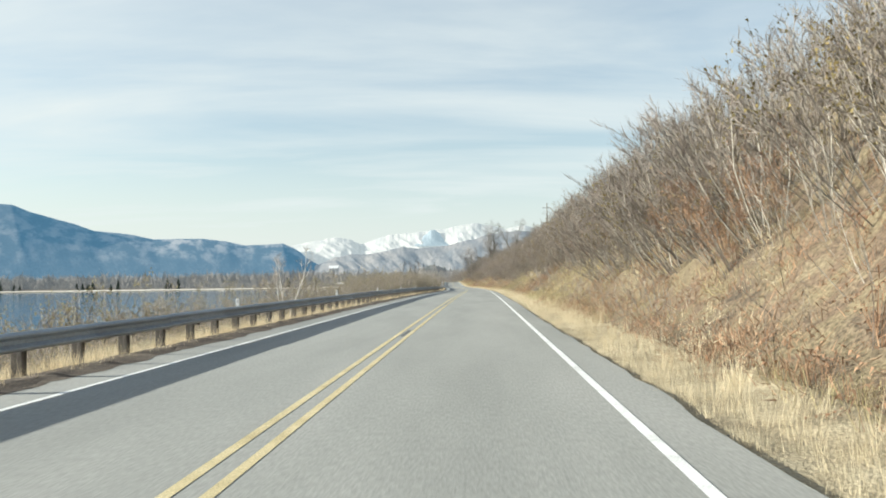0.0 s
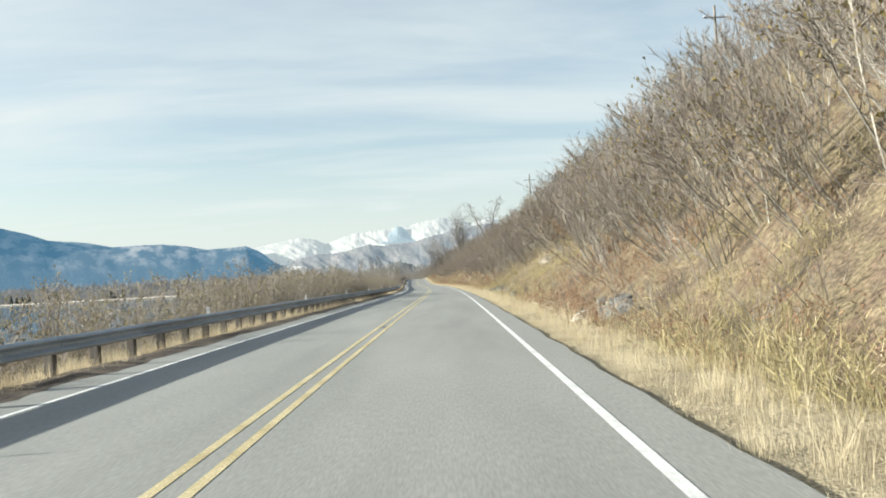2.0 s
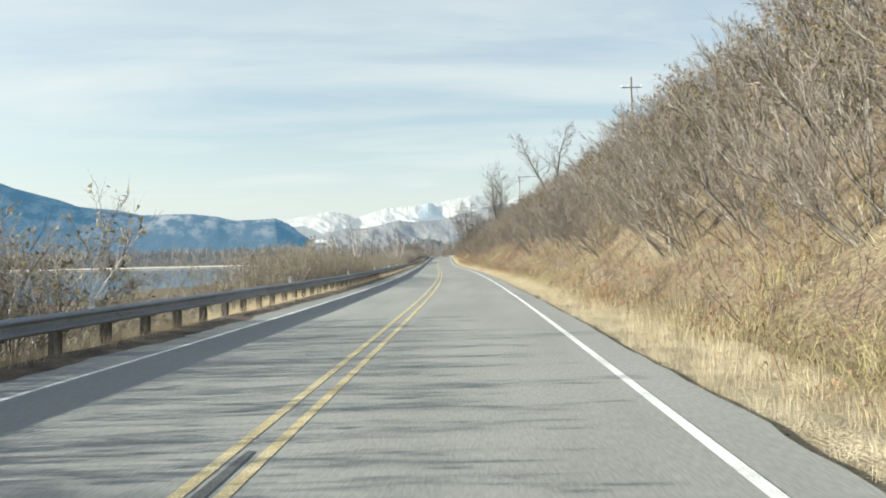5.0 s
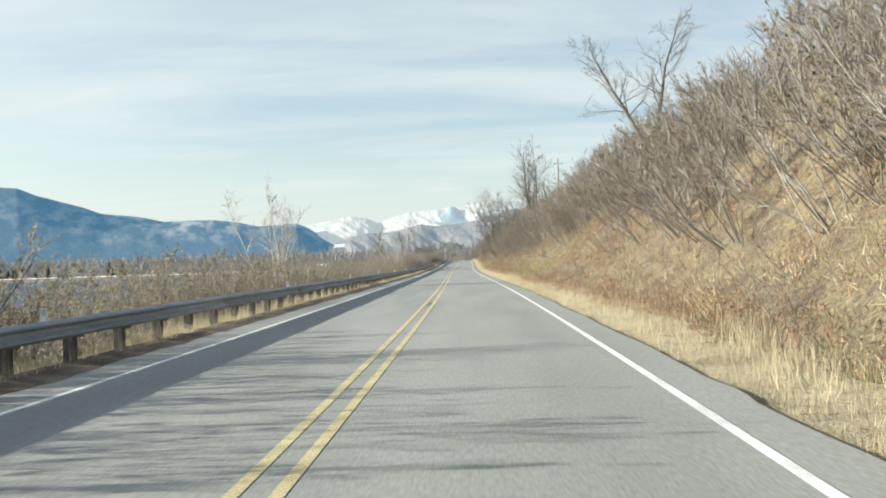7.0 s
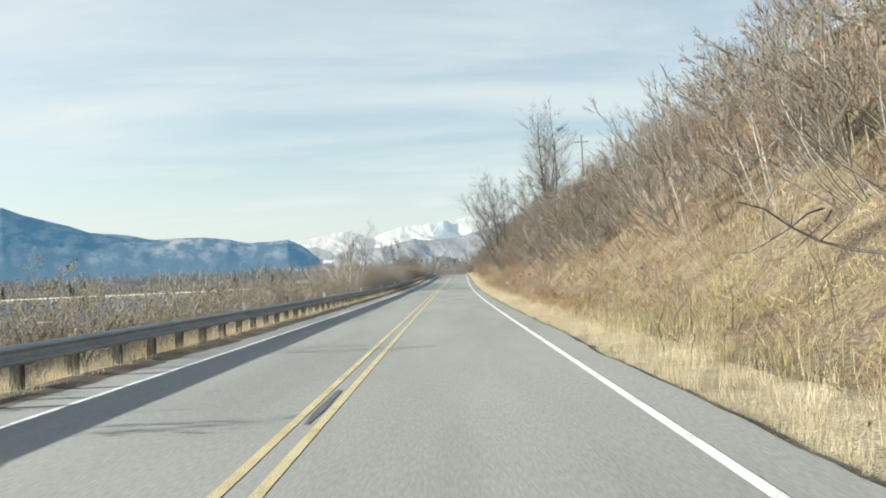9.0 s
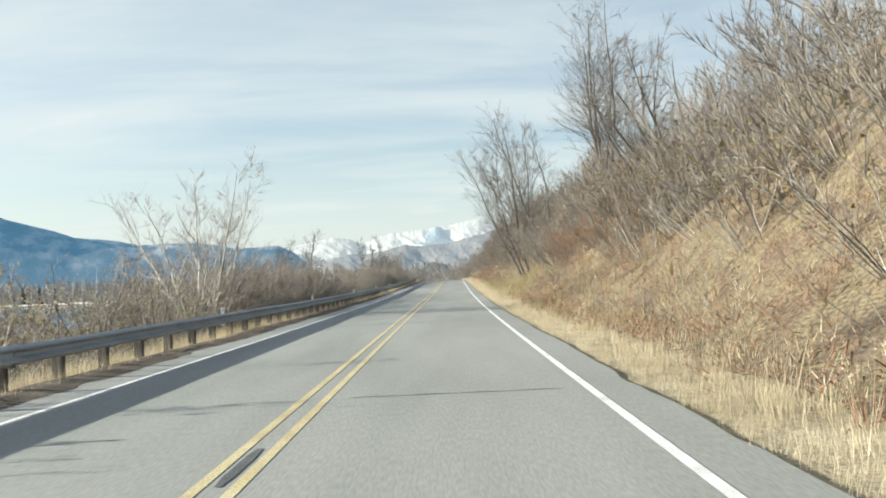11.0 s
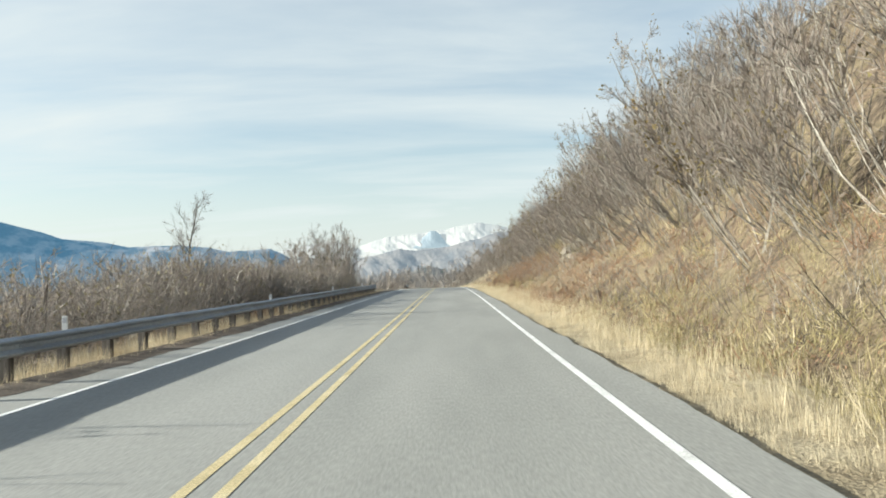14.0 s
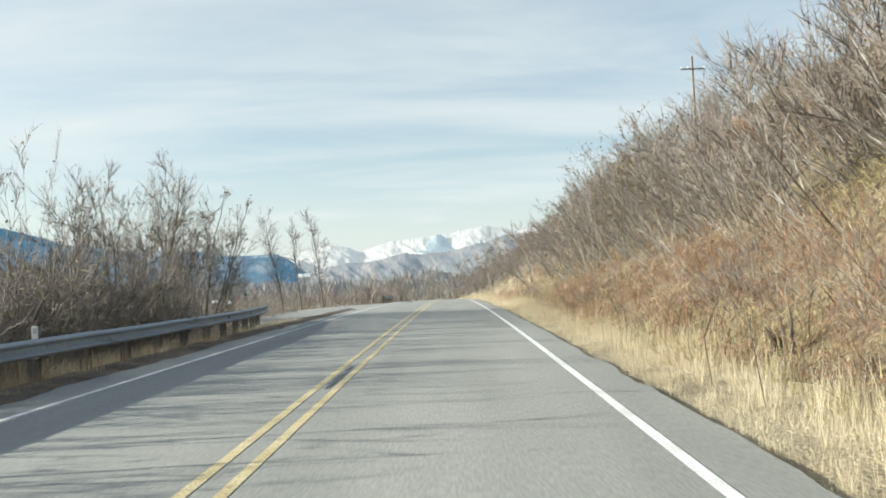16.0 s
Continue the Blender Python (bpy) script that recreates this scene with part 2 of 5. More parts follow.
# the peak's shade is painted as blue-grey colour, beside the sunlit snow_and_rock
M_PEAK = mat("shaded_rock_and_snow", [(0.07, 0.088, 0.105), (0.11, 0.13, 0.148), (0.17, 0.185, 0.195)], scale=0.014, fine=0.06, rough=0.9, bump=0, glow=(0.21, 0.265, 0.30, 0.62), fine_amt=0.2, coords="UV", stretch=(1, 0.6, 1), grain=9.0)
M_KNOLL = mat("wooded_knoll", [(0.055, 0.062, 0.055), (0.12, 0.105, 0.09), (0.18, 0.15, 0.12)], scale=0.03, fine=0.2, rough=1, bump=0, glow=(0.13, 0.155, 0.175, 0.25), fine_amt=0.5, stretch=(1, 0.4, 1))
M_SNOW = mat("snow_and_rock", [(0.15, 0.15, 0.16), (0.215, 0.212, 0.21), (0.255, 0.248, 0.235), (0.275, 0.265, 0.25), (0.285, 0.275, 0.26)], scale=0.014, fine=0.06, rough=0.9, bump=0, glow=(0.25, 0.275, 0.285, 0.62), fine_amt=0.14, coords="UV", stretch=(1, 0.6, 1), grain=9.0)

M_WATER = bpy.data.materials.new("lake_water")
M_WATER.use_nodes = True
_b = M_WATER.node_tree.nodes["Principled BSDF"]
_b.inputs["Base Color"].default_value = (0.03, 0.075, 0.12, 1)
_b.inputs["Roughness"].default_value = 0.06
_w = M_WATER.node_tree.nodes.new("ShaderNodeTexNoise")
_w.inputs["Scale"].default_value = 0.9
_w.inputs["Detail"].default_value = 4
_tc = M_WATER.node_tree.nodes.new("ShaderNodeTexCoord")
M_WATER.node_tree.links.new(_tc.outputs["Object"], _w.inputs["Vector"])
_bp = M_WATER.node_tree.nodes.new("ShaderNodeBump")
_bp.inputs["Strength"].default_value = 0.2
_bp.inputs["Distance"].default_value = 0.15
M_WATER.node_tree.links.new(_w.outputs[0], _bp.inputs["Height"])
M_WATER.node_tree.links.new(_bp.outputs[0], _b.inputs["Normal"])

# ---------------------------------------------------------------- the road's line
KNOT = np.arange(0, 701, 50.0)
HEADING = np.array([-0.0645, -0.066, -0.067, -0.0571, -0.0243, -0.0069, -0.0157, -0.0264, -0.0263, -0.0205, -0.0165, -0.0125, -0.0085, -0.0044, -0.0004])
GRADE = np.array([0.0028, 0.0016, -0.0045, -0.0075, -0.0008, -0.0059, -0.0003, 0.0078, 0.018, 0.0072, -0.0068, -0.0126, -0.0137, -0.0131, -0.0123])
STEP = np.arange(0, 701, 2.0)


def soften(a):
    return np.convolve(np.pad(a, 10, "edge"), np.ones(21) / 21, "valid")


_psi, _gr = soften(np.interp(STEP, KNOT, HEADING)), soften(np.interp(STEP, KNOT, GRADE))
_rx = np.concatenate([[0], np.cumsum(-np.sin(_psi[:-1]) * 2.0)])
_ry = np.concatenate([[0], np.cumsum(np.cos(_psi[:-1]) * 2.0)])
_rz = np.concatenate([[0], np.cumsum(_gr[:-1] * 2.0)])


def heading(s):
    return np.interp(s, STEP, _psi)


def centre(s):
    """The road's middle line: x, y, z at the way s, straight and level beyond its ends."""
    s = np.asarray(s, float)
    c = np.clip(s, 0, 700)
    o = s - c
    h = heading(c)
    return np.interp(c, STEP, _rx) - np.sin(h) * o, np.interp(c, STEP, _ry) + np.cos(h) * o, np.interp(c, STEP, _rz)


def place(s, d, z=0.0):
    x, y, zz = centre(s)
    h = heading(s)
    return x + np.cos(h) * d, y + np.sin(h) * d, zz + z


def hash2(i, j, seed):
    v = np.sin(i * 127.1 + j * 311.7 + seed * 74.7) * 43758.5453
    return v - np.floor(v)


def vnoise(x, y, seed=0):
    x, y = np.asarray(x, float), np.asarray(y, float)
    i, j = np.floor(x), np.floor(y)
    u, v = x - i, y - j
    u, v = u * u * (3 - 2 * u), v * v * (3 - 2 * v)
    a, b = hash2(i, j, seed), hash2(i + 1, j, seed)
    c, e = hash2(i, j + 1, seed), hash2(i + 1, j + 1, seed)
    return (a + (b - a) * u) * (1 - v) + (c + (e - c) * u) * v


def fbm(x, y, seed=0, octaves=4):
    t, amp = 0.0, 0.5
    for k in range(octaves):
        t = t + amp * vnoise(x * 2 ** k, y * 2 ** k, seed + k)
        amp *= 0.5
    return t


HILL_D = [4.36, 4.8, 5.6, 6.6, 7.4, 8.3, 10.0, 14.0, 18.0, 22.0, 28.0, 45.0, 80.0, 150.0, 400.0, 3000.0]
HILL_Z = [-0.05, -0.14, -0.12, -0.02, 0.42, 1.3, 3.0, 7.4, 11.6, 14.0, 16.2, 20.5, 27.0, 38.0, 70.0, 60.0]
RISE_S = [-400, 0, 25, 45, 62, 85, 112, 132, 150, 170, 200, 222, 234, 250, 268, 300, 318, 335, 350, 360, 371, 385, 415, 438, 455, 470, 540, 640, 760, 1200, 5000]
RISE = [1.0, 1.0, 0.97, 0.94, 0.95, 0.97, 0.97, 0.87, 0.86, 0.92, 0.94, 0.93, 0.86, 0.86, 0.91, 0.91, 0.86, 0.81, 0.77, 0.76, 0.93, 0.98, 0.94, 0.84, 0.84, 0.82, 0.72, 0.5, 0.35, 0.2, 0.1]
BANK_D = [-4000, -60, -30, -18, -11, -7.5, -5.9, -5.1, -4.7]
BANK_Z = [-3.6, -3.5, -3.2, -2.7, -1.9, -0.75, -0.15, -0.06, -0.05]
LAKE_Y0, LAKE_Y1 = -500.0, 760.0


def ground(s, d):
    """Height of the ground at the way s and the offset d from the road's middle."""
    s, d = np.asarray(s, float), np.asarray(d, float)
    x, y, zr = centre(s)
    h = heading(s)
    wx, wy = x + np.cos(h) * d, y + np.sin(h) * d
    rough_ = (fbm(s / 7.0, d / 7.0, 3) - 0.47) * np.clip((d - 7.2) / 4, 0, 1) * 2.6
    rough_ = rough_ + (fbm(s / 1.7, d / 1.7, 9) - 0.47) * np.clip((d - 5.6) / 2, 0, 1) * 0.7
    rise = np.interp(s, RISE_S, RISE)
    wander = (fbm(s / 22.0, s * 0 + 0.5, 5) - 0.47) * 5.0 * np.clip((d - 9) / 8, 0, 1)
    right = np.interp(d + wander, HILL_D, HILL_Z)
    right = np.where(right > 0.3, 0.3 + (right - 0.3) * rise, right) + rough_
    low = np.interp(d, BANK_D, BANK_Z) + (fbm(s / 5.0, d / 5.0, 21) - 0.47) * 0.7 * np.clip((-d - 6) / 4, 0, 1)
    blend = np.clip((-d - 6) / 20, 0, 1)
    far = np.clip((s - 700) / 300, 0, 1)
    z = np.where(d > 0, right + zr * (1 - far), low + zr * (1 - blend) * (1 - far))
    z = z - 1.25 * np.exp(-((s - 371) / 8) ** 2 - ((d - 9.9) / 1.8) ** 2)
    z = z + 0.18 * np.exp(-((s - 133) / 5.5) ** 2 - ((d - 6.9) / 0.8) ** 2) + 0.12 * np.exp(-((s - 83.5) / 2.8) ** 2 - ((d - 7.0) / 0.8) ** 2)
    z = np.where((d > -4.7) & (d < 4.36), zr - 0.05, z)
    z = np.where((s > 446) & (s < 497) & (d < -4.6) & (d > -10), np.minimum(z, zr - 0.12), z)
    z = np.where((s > 449) & (s < 494) & (d < -4.6) & (d > -8.2), zr - 0.12, z)
    # the lake's basin
    edge = -34 + 10 * (fbm(wy / 40.0, wy * 0, 31) - 0.5)
    basin = np.clip((edge - wx) / 6, 0, 1) * np.clip((wy - LAKE_Y0) / 5, 0, 1) * np.clip((LAKE_Y1 - 10 + 26 * (fbm(wx / 60.0, wx * 0, 33) - 0.5) - wy) / 8, 0, 1)
    return z - 1.1 * basin * (d < 0)


def spot(s, d, dz=0.0):
    x, y, _ = place(s, d)
    return x, y, ground(s, d) + dz


# ---------------------------------------------------------------- mesh helpers


def mesh_from(name, v, f, mats, mi=None, smooth=False):
    """A mesh from arrays: v (n, 3), f (m, 3) or (m, 4)."""
    me = bpy.data.meshes.new(name)
    v, f = np.asarray(v, np.float32), np.asarray(f, np.int32)
    k = f.shape[1]
    me.vertices.add(len(v))
    me.vertices.foreach_set("co", v.ravel())
    me.loops.add(f.size)
    me.loops.foreach_set("vertex_index", f.ravel())
    me.polygons.add(len(f))
    me.polygons.foreach_set("loop_start", np.arange(0, f.size, k, dtype=np.int32))
    if mi is not None:
        me.polygons.foreach_set("material_index", np.asarray(mi, np.int32))
    me.polygons.foreach_set("use_smooth", np.full(len(f), smooth))
    for m in mats:
        me.materials.append(m)
    me.update(calc_edges=True)
    return me


def part(name, me, parent=None, label="", m=None):
    """Link a mesh as one object, under parent if given."""
    ob = new(name, me)
    ob.parent = parent
    if m is not None:
        ob.matrix_basis = m
    if label:
        tagged(ob, label=label)
    return ob


def bm_mesh(name, bm, mats, smooth=False):
    me = bpy.data.meshes.new(name)
    bm.to_mesh(me)
    bm.free()
    for m in mats:
        me.materials.append(m)
    for p in me.polygons:
        p.use_smooth = smooth
    return me


def box(bm, x0, x1, y0, y1, z0, z1, bevel=0.0):
    vs = bmesh.ops.create_cube(bm, size=1.0)["verts"]
    for v in vs:
        v.co = Vector(((x0 + x1) / 2 + v.co.x * (x1 - x0), (y0 + y1) / 2 + v.co.y * (y1 - y0), (z0 + z1) / 2 + v.co.z * (z1 - z0)))
    if bevel:
        es = list({e for v in vs for e in v.link_edges})
        bmesh.ops.bevel(bm, geom=es, offset=bevel, segments=2, affect="EDGES", profile=0.6)


def grid_faces(nu, nv):
    i, j = np.meshgrid(np.arange(nu - 1), np.arange(nv - 1), indexing="ij")
    a = (i * nv + j).ravel()
    return np.stack([a, a + nv, a + nv + 1, a + 1], 1)


def strip(name, s, cols, mats, uv=True, smooth=False):
    """A sheet along the road: cols are (d, z) arrays or numbers, one for each line along it, from left to right."""
    pts = []
    for d, z in cols:
        x, y, zz = place(s, d + 0 * s, z)
        pts.append(np.stack([x, y, zz], 1))
    v = np.stack(pts, 1).reshape(-1, 3)
    f = grid_faces(len(s), len(cols))[:, ::-1]
    me = mesh_from(name, v, f, mats, smooth=smooth)
    if uv:
        layer = me.uv_layers.new(name="road")
        us = np.stack([np.stack([d + 0 * s for d, _ in cols], 1), np.stack([s for _ in cols], 1)], 2).reshape(-1, 2)
        idx = f.ravel()
        layer.data.foreach_set("uv", us[idx].astype(np.float32).ravel())
    return me


# ---------------------------------------------------------------- ground, road, water, distance
_s = np.concatenate([np.arange(-400, -60, 40), np.arange(-60, 560, 1.6), np.arange(560, 760, 5), np.arange(760, 1300, 40), np.geomspace(1300, 4900, 12)])
_d = np.concatenate([-np.geomspace(60, 4500, 16)[::-1], np.arange(-58, -12, 4), np.arange(-12, -4.75, 0.9), [-4.7, 0, 4.36],
                     np.arange(4.8, 24, 0.8), np.arange(24, 60, 3), np.geomspace(60, 4500, 14)])
_S, _D = np.meshgrid(_s, _d, indexing="ij")
_X, _Y, _ = place(_S, _D)
_v = np.stack([_X, _Y, ground(_S, _D)], 2).reshape(-1, 3)
tagged(part("ground", mesh_from("ground", _v, grid_faces(len(_s), len(_d))[:, ::-1], [M_GROUND], smooth=True)),
       "rough hillside and low bank of dry soil and withered grass", "ground", kind="structure")

ROAD_S = np.concatenate([np.arange(-60, 8, 2.0), np.arange(8, 470, 0.5), np.arange(470, 900, 2.0)])
_edge = 4.36 + 0.2 * (fbm(ROAD_S / 1.7, ROAD_S * 0, 41) - 0.5) + 0.16 * (fbm(ROAD_S / 9, ROAD_S * 0, 42) - 0.5) - 0.16 * np.clip(fbm(ROAD_S / 0.9, ROAD_S * 0, 47) - 0.5, 0, 1)
_me = strip("road", ROAD_S, [(-4.72, -0.12), (-4.70, 0), (-3.5, 0), (-1.8, 0), (0.0, 0), (1.8, 0), (3.6, 0), (_edge, -0.005), (_edge + 0.03, -0.14)], [M_ASPHALT])
tagged(part("road", _me), "worn grey asphalt two-lane road with a narrow shoulder", "road", kind="structure")

_q = np.arange(-20, 470, 0.35)
_in = -4.30 + 0.34 * (fbm(_q / 2.2, _q * 0, 43) - 0.5) + 0.3 * (fbm(_q / 0.5, _q * 0, 44) - 0.5)
_me = strip("dirt_strip", _q, [(-5.45, -0.03), (-5.0, 0.035 + 0.05 * vnoise(_q / 0.8, _q * 0, 45)), (-4.72, 0.03 + 0.04 * vnoise(_q / 0.6, _q * 0, 46)), (_in - 0.14, 0.016), (_in, 0.0035)], [M_DIRT])
tagged(part("dirt_strip", _me), "dark brown dirt and leaf litter along the guardrail's foot", "dirt", kind="structure")

_ts = np.arange(446, 498, 2.0)
_tw = 4.6 * np.sin(np.pi * (_ts - 446) / 50.5) ** 0.6
tagged(part("turnout", strip("turnout", _ts, [(-4.705 - _tw, -0.25), (-4.705 - _tw * 0.98, -0.03), (-4.703, -0.004)], [M_ASPHALT])),
       "pale gravelly turnout beside the lane past the guardrail's end", "turnout", kind="structure")


def line(name, d, w, m, label):
    me = strip(name, ROAD_S, [(d - w / 2, 0.004), (d + w / 2, 0.004)], [m])
    return tagged(part(name, me), label, "road marking", kind="structure")


line("edge_line", 3.656, 0.115, M_WHITE, "white painted edge line on the grey asphalt")
line("edge_line", -3.532, 0.10, M_WHITE, "white painted edge line along the guardrail side")
line("centre_line", -0.085, 0.105, M_YELLOW, "worn yellow painted centre line, one of a pair")
line("centre_line", 0.22, 0.105, M_YELLOW, "worn yellow painted centre line, one of a pair")

_wx, _wy = np.meshgrid([-1500, -700, -300, -100, -20], [-500, -100, 200, 500, 800], indexing="ij")
tagged(part("water", mesh_from("water", np.stack([_wx, _wy, 0 * _wx - 3.95], 2).reshape(-1, 3), grid_faces(5, 5)[:, ::-1], [M_WATER])),
       "calm blue-grey lake water beyond the roadside brush", "lake", kind="structure")

_bx = np.linspace(-1400, -10, 120)
_by = LAKE_Y1 + 22 * (fbm(_bx / 60, _bx * 0, 33) - 0.5)
_v = np.stack([np.stack([_bx, _by - 6 + 8 * k, np.full_like(_bx, -3.97 + 0.85 * min(k, 2) - 0.2 * k)], 1) for k in range(5)], 1).reshape(-1, 3)
tagged(part("sand_bank", mesh_from("sand_bank", _v, grid_faces(120, 5)[:, ::-1], [M_SAND], smooth=True)), "long pale sand bank on the far shore", "shore", kind="structure")


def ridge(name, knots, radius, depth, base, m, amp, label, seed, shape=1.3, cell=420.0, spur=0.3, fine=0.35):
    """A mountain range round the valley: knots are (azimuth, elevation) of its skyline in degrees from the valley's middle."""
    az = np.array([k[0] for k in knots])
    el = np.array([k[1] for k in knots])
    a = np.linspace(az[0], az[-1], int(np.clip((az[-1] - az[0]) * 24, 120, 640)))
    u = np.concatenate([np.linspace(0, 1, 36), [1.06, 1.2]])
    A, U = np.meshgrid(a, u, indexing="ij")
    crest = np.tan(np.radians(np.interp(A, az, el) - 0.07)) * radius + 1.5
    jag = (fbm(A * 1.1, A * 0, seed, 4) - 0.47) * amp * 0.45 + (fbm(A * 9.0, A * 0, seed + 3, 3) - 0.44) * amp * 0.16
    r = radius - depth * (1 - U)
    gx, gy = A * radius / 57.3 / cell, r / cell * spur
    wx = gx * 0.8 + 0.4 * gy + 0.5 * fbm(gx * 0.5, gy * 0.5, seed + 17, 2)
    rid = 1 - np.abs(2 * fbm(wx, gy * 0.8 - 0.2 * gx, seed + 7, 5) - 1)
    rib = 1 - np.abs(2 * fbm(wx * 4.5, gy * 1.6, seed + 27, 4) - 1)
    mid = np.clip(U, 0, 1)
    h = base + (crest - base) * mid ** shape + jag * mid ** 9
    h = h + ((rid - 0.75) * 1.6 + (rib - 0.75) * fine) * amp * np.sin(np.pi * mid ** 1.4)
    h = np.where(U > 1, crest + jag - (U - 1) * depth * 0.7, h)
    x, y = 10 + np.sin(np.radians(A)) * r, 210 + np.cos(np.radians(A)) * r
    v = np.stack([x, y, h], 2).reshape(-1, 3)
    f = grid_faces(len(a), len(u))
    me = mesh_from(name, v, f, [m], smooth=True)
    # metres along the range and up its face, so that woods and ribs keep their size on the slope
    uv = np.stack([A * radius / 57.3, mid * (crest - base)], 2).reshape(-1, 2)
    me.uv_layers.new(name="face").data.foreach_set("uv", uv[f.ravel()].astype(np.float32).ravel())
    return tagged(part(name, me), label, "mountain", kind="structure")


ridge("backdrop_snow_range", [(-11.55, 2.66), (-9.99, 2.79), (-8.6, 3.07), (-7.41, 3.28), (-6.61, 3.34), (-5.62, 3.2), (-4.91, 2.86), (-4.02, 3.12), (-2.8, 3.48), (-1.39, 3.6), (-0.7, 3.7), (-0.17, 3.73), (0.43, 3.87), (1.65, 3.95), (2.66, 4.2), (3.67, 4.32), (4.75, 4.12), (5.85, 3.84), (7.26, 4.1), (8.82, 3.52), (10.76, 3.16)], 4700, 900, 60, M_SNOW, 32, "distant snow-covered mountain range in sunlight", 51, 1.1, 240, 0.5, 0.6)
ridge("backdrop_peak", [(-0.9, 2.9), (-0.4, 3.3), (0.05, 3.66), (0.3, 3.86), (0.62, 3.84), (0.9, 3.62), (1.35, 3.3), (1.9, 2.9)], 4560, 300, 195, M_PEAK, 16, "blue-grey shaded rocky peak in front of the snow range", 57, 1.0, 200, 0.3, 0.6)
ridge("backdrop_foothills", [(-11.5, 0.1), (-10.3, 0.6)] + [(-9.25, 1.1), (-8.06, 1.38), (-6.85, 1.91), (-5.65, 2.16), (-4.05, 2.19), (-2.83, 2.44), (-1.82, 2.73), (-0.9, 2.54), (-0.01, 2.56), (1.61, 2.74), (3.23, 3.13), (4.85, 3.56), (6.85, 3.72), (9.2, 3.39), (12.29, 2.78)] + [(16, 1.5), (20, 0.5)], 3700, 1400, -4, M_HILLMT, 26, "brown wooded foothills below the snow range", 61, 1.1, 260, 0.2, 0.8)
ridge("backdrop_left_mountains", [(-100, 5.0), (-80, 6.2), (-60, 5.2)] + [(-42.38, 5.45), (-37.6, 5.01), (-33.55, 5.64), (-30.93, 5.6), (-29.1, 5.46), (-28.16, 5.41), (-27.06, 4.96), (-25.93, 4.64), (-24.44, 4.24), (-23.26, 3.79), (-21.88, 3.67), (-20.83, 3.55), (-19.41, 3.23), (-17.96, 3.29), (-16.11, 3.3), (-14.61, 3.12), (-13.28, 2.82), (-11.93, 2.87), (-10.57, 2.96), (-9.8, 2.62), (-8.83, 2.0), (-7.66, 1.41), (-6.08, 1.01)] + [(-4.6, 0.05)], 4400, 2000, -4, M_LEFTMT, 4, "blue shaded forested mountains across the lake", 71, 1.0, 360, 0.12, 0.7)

# ---------------------------------------------------------------- plants


def unit(v):
    return v / (np.linalg.norm(v) + 1e-9)


class Geo:
    """Collects tubes and blades as triangles."""

    def __init__(self):
        self.v, self.f, self.m, self.n = [], [], [], 0

    def add(self, v, f, m):
        self.v.append(np.asarray(v, float))
        self.f.append(np.asarray(f, int) + self.n)
        self.m.append(np.full(len(f), m))
        self.n += len(v)

    def tube(self, pts, rad, sides=3, m=0):
        pts = np.asarray(pts, float)
        k = len(pts)
        t = unit(pts[-1] - pts[0])
        a = unit(np.cross(t, [0.31, 0.52, 0.8]))
        b = np.cross(t, a)
        ang = np.arange(sides) * 2 * np.pi / sides
        ring = np.cos(ang)[:, None] * a + np.sin(ang)[:, None] * b
        v = (pts[:, None, :] + ring[None] * np.asarray(rad)[:, None, None]).reshape(-1, 3)
        f = []
        for i in range(k - 1):
            for j in range(sides):
                p, q = i * sides + j, i * sides + (j + 1) % sides
                f += [(p, q, q + sides), (p, q + sides, p + sides)]
        self.add(v, f, m)

    def cone(self, p, q, r, m=0):
        t = unit(q - p)
        a = unit(np.cross(t, [0.31, 0.52, 0.8]))
        b = np.cross(t, a)
        v = [p + a * r, p - a * 0.5 * r + b * 0.87 * r, p - a * 0.5 * r - b * 0.87 * r, q]
        self.add(v, [(0, 1, 3), (1, 2, 3), (2, 0, 3)], m)

    def twigs(self, start, way, length, width, m=1):
        """Many thin three-cornered twigs at once."""
        n = len(start)
        side = np.cross(way, np.random.randn(n, 3))
        side /= np.linalg.norm(side, axis=1)[:, None] + 1e-9
        w = (side * np.asarray(width)[:, None]) * 0.5
        v = np.stack([start - w, start + w, start + way * np.asarray(length)[:, None]], 1).reshape(-1, 3)
        f = np.arange(3 * n).reshape(-1, 3)
        self.add(v, f, m)

    def arrays(self):
        return np.concatenate(self.v), np.concatenate(self.f), np.concatenate(self.m)


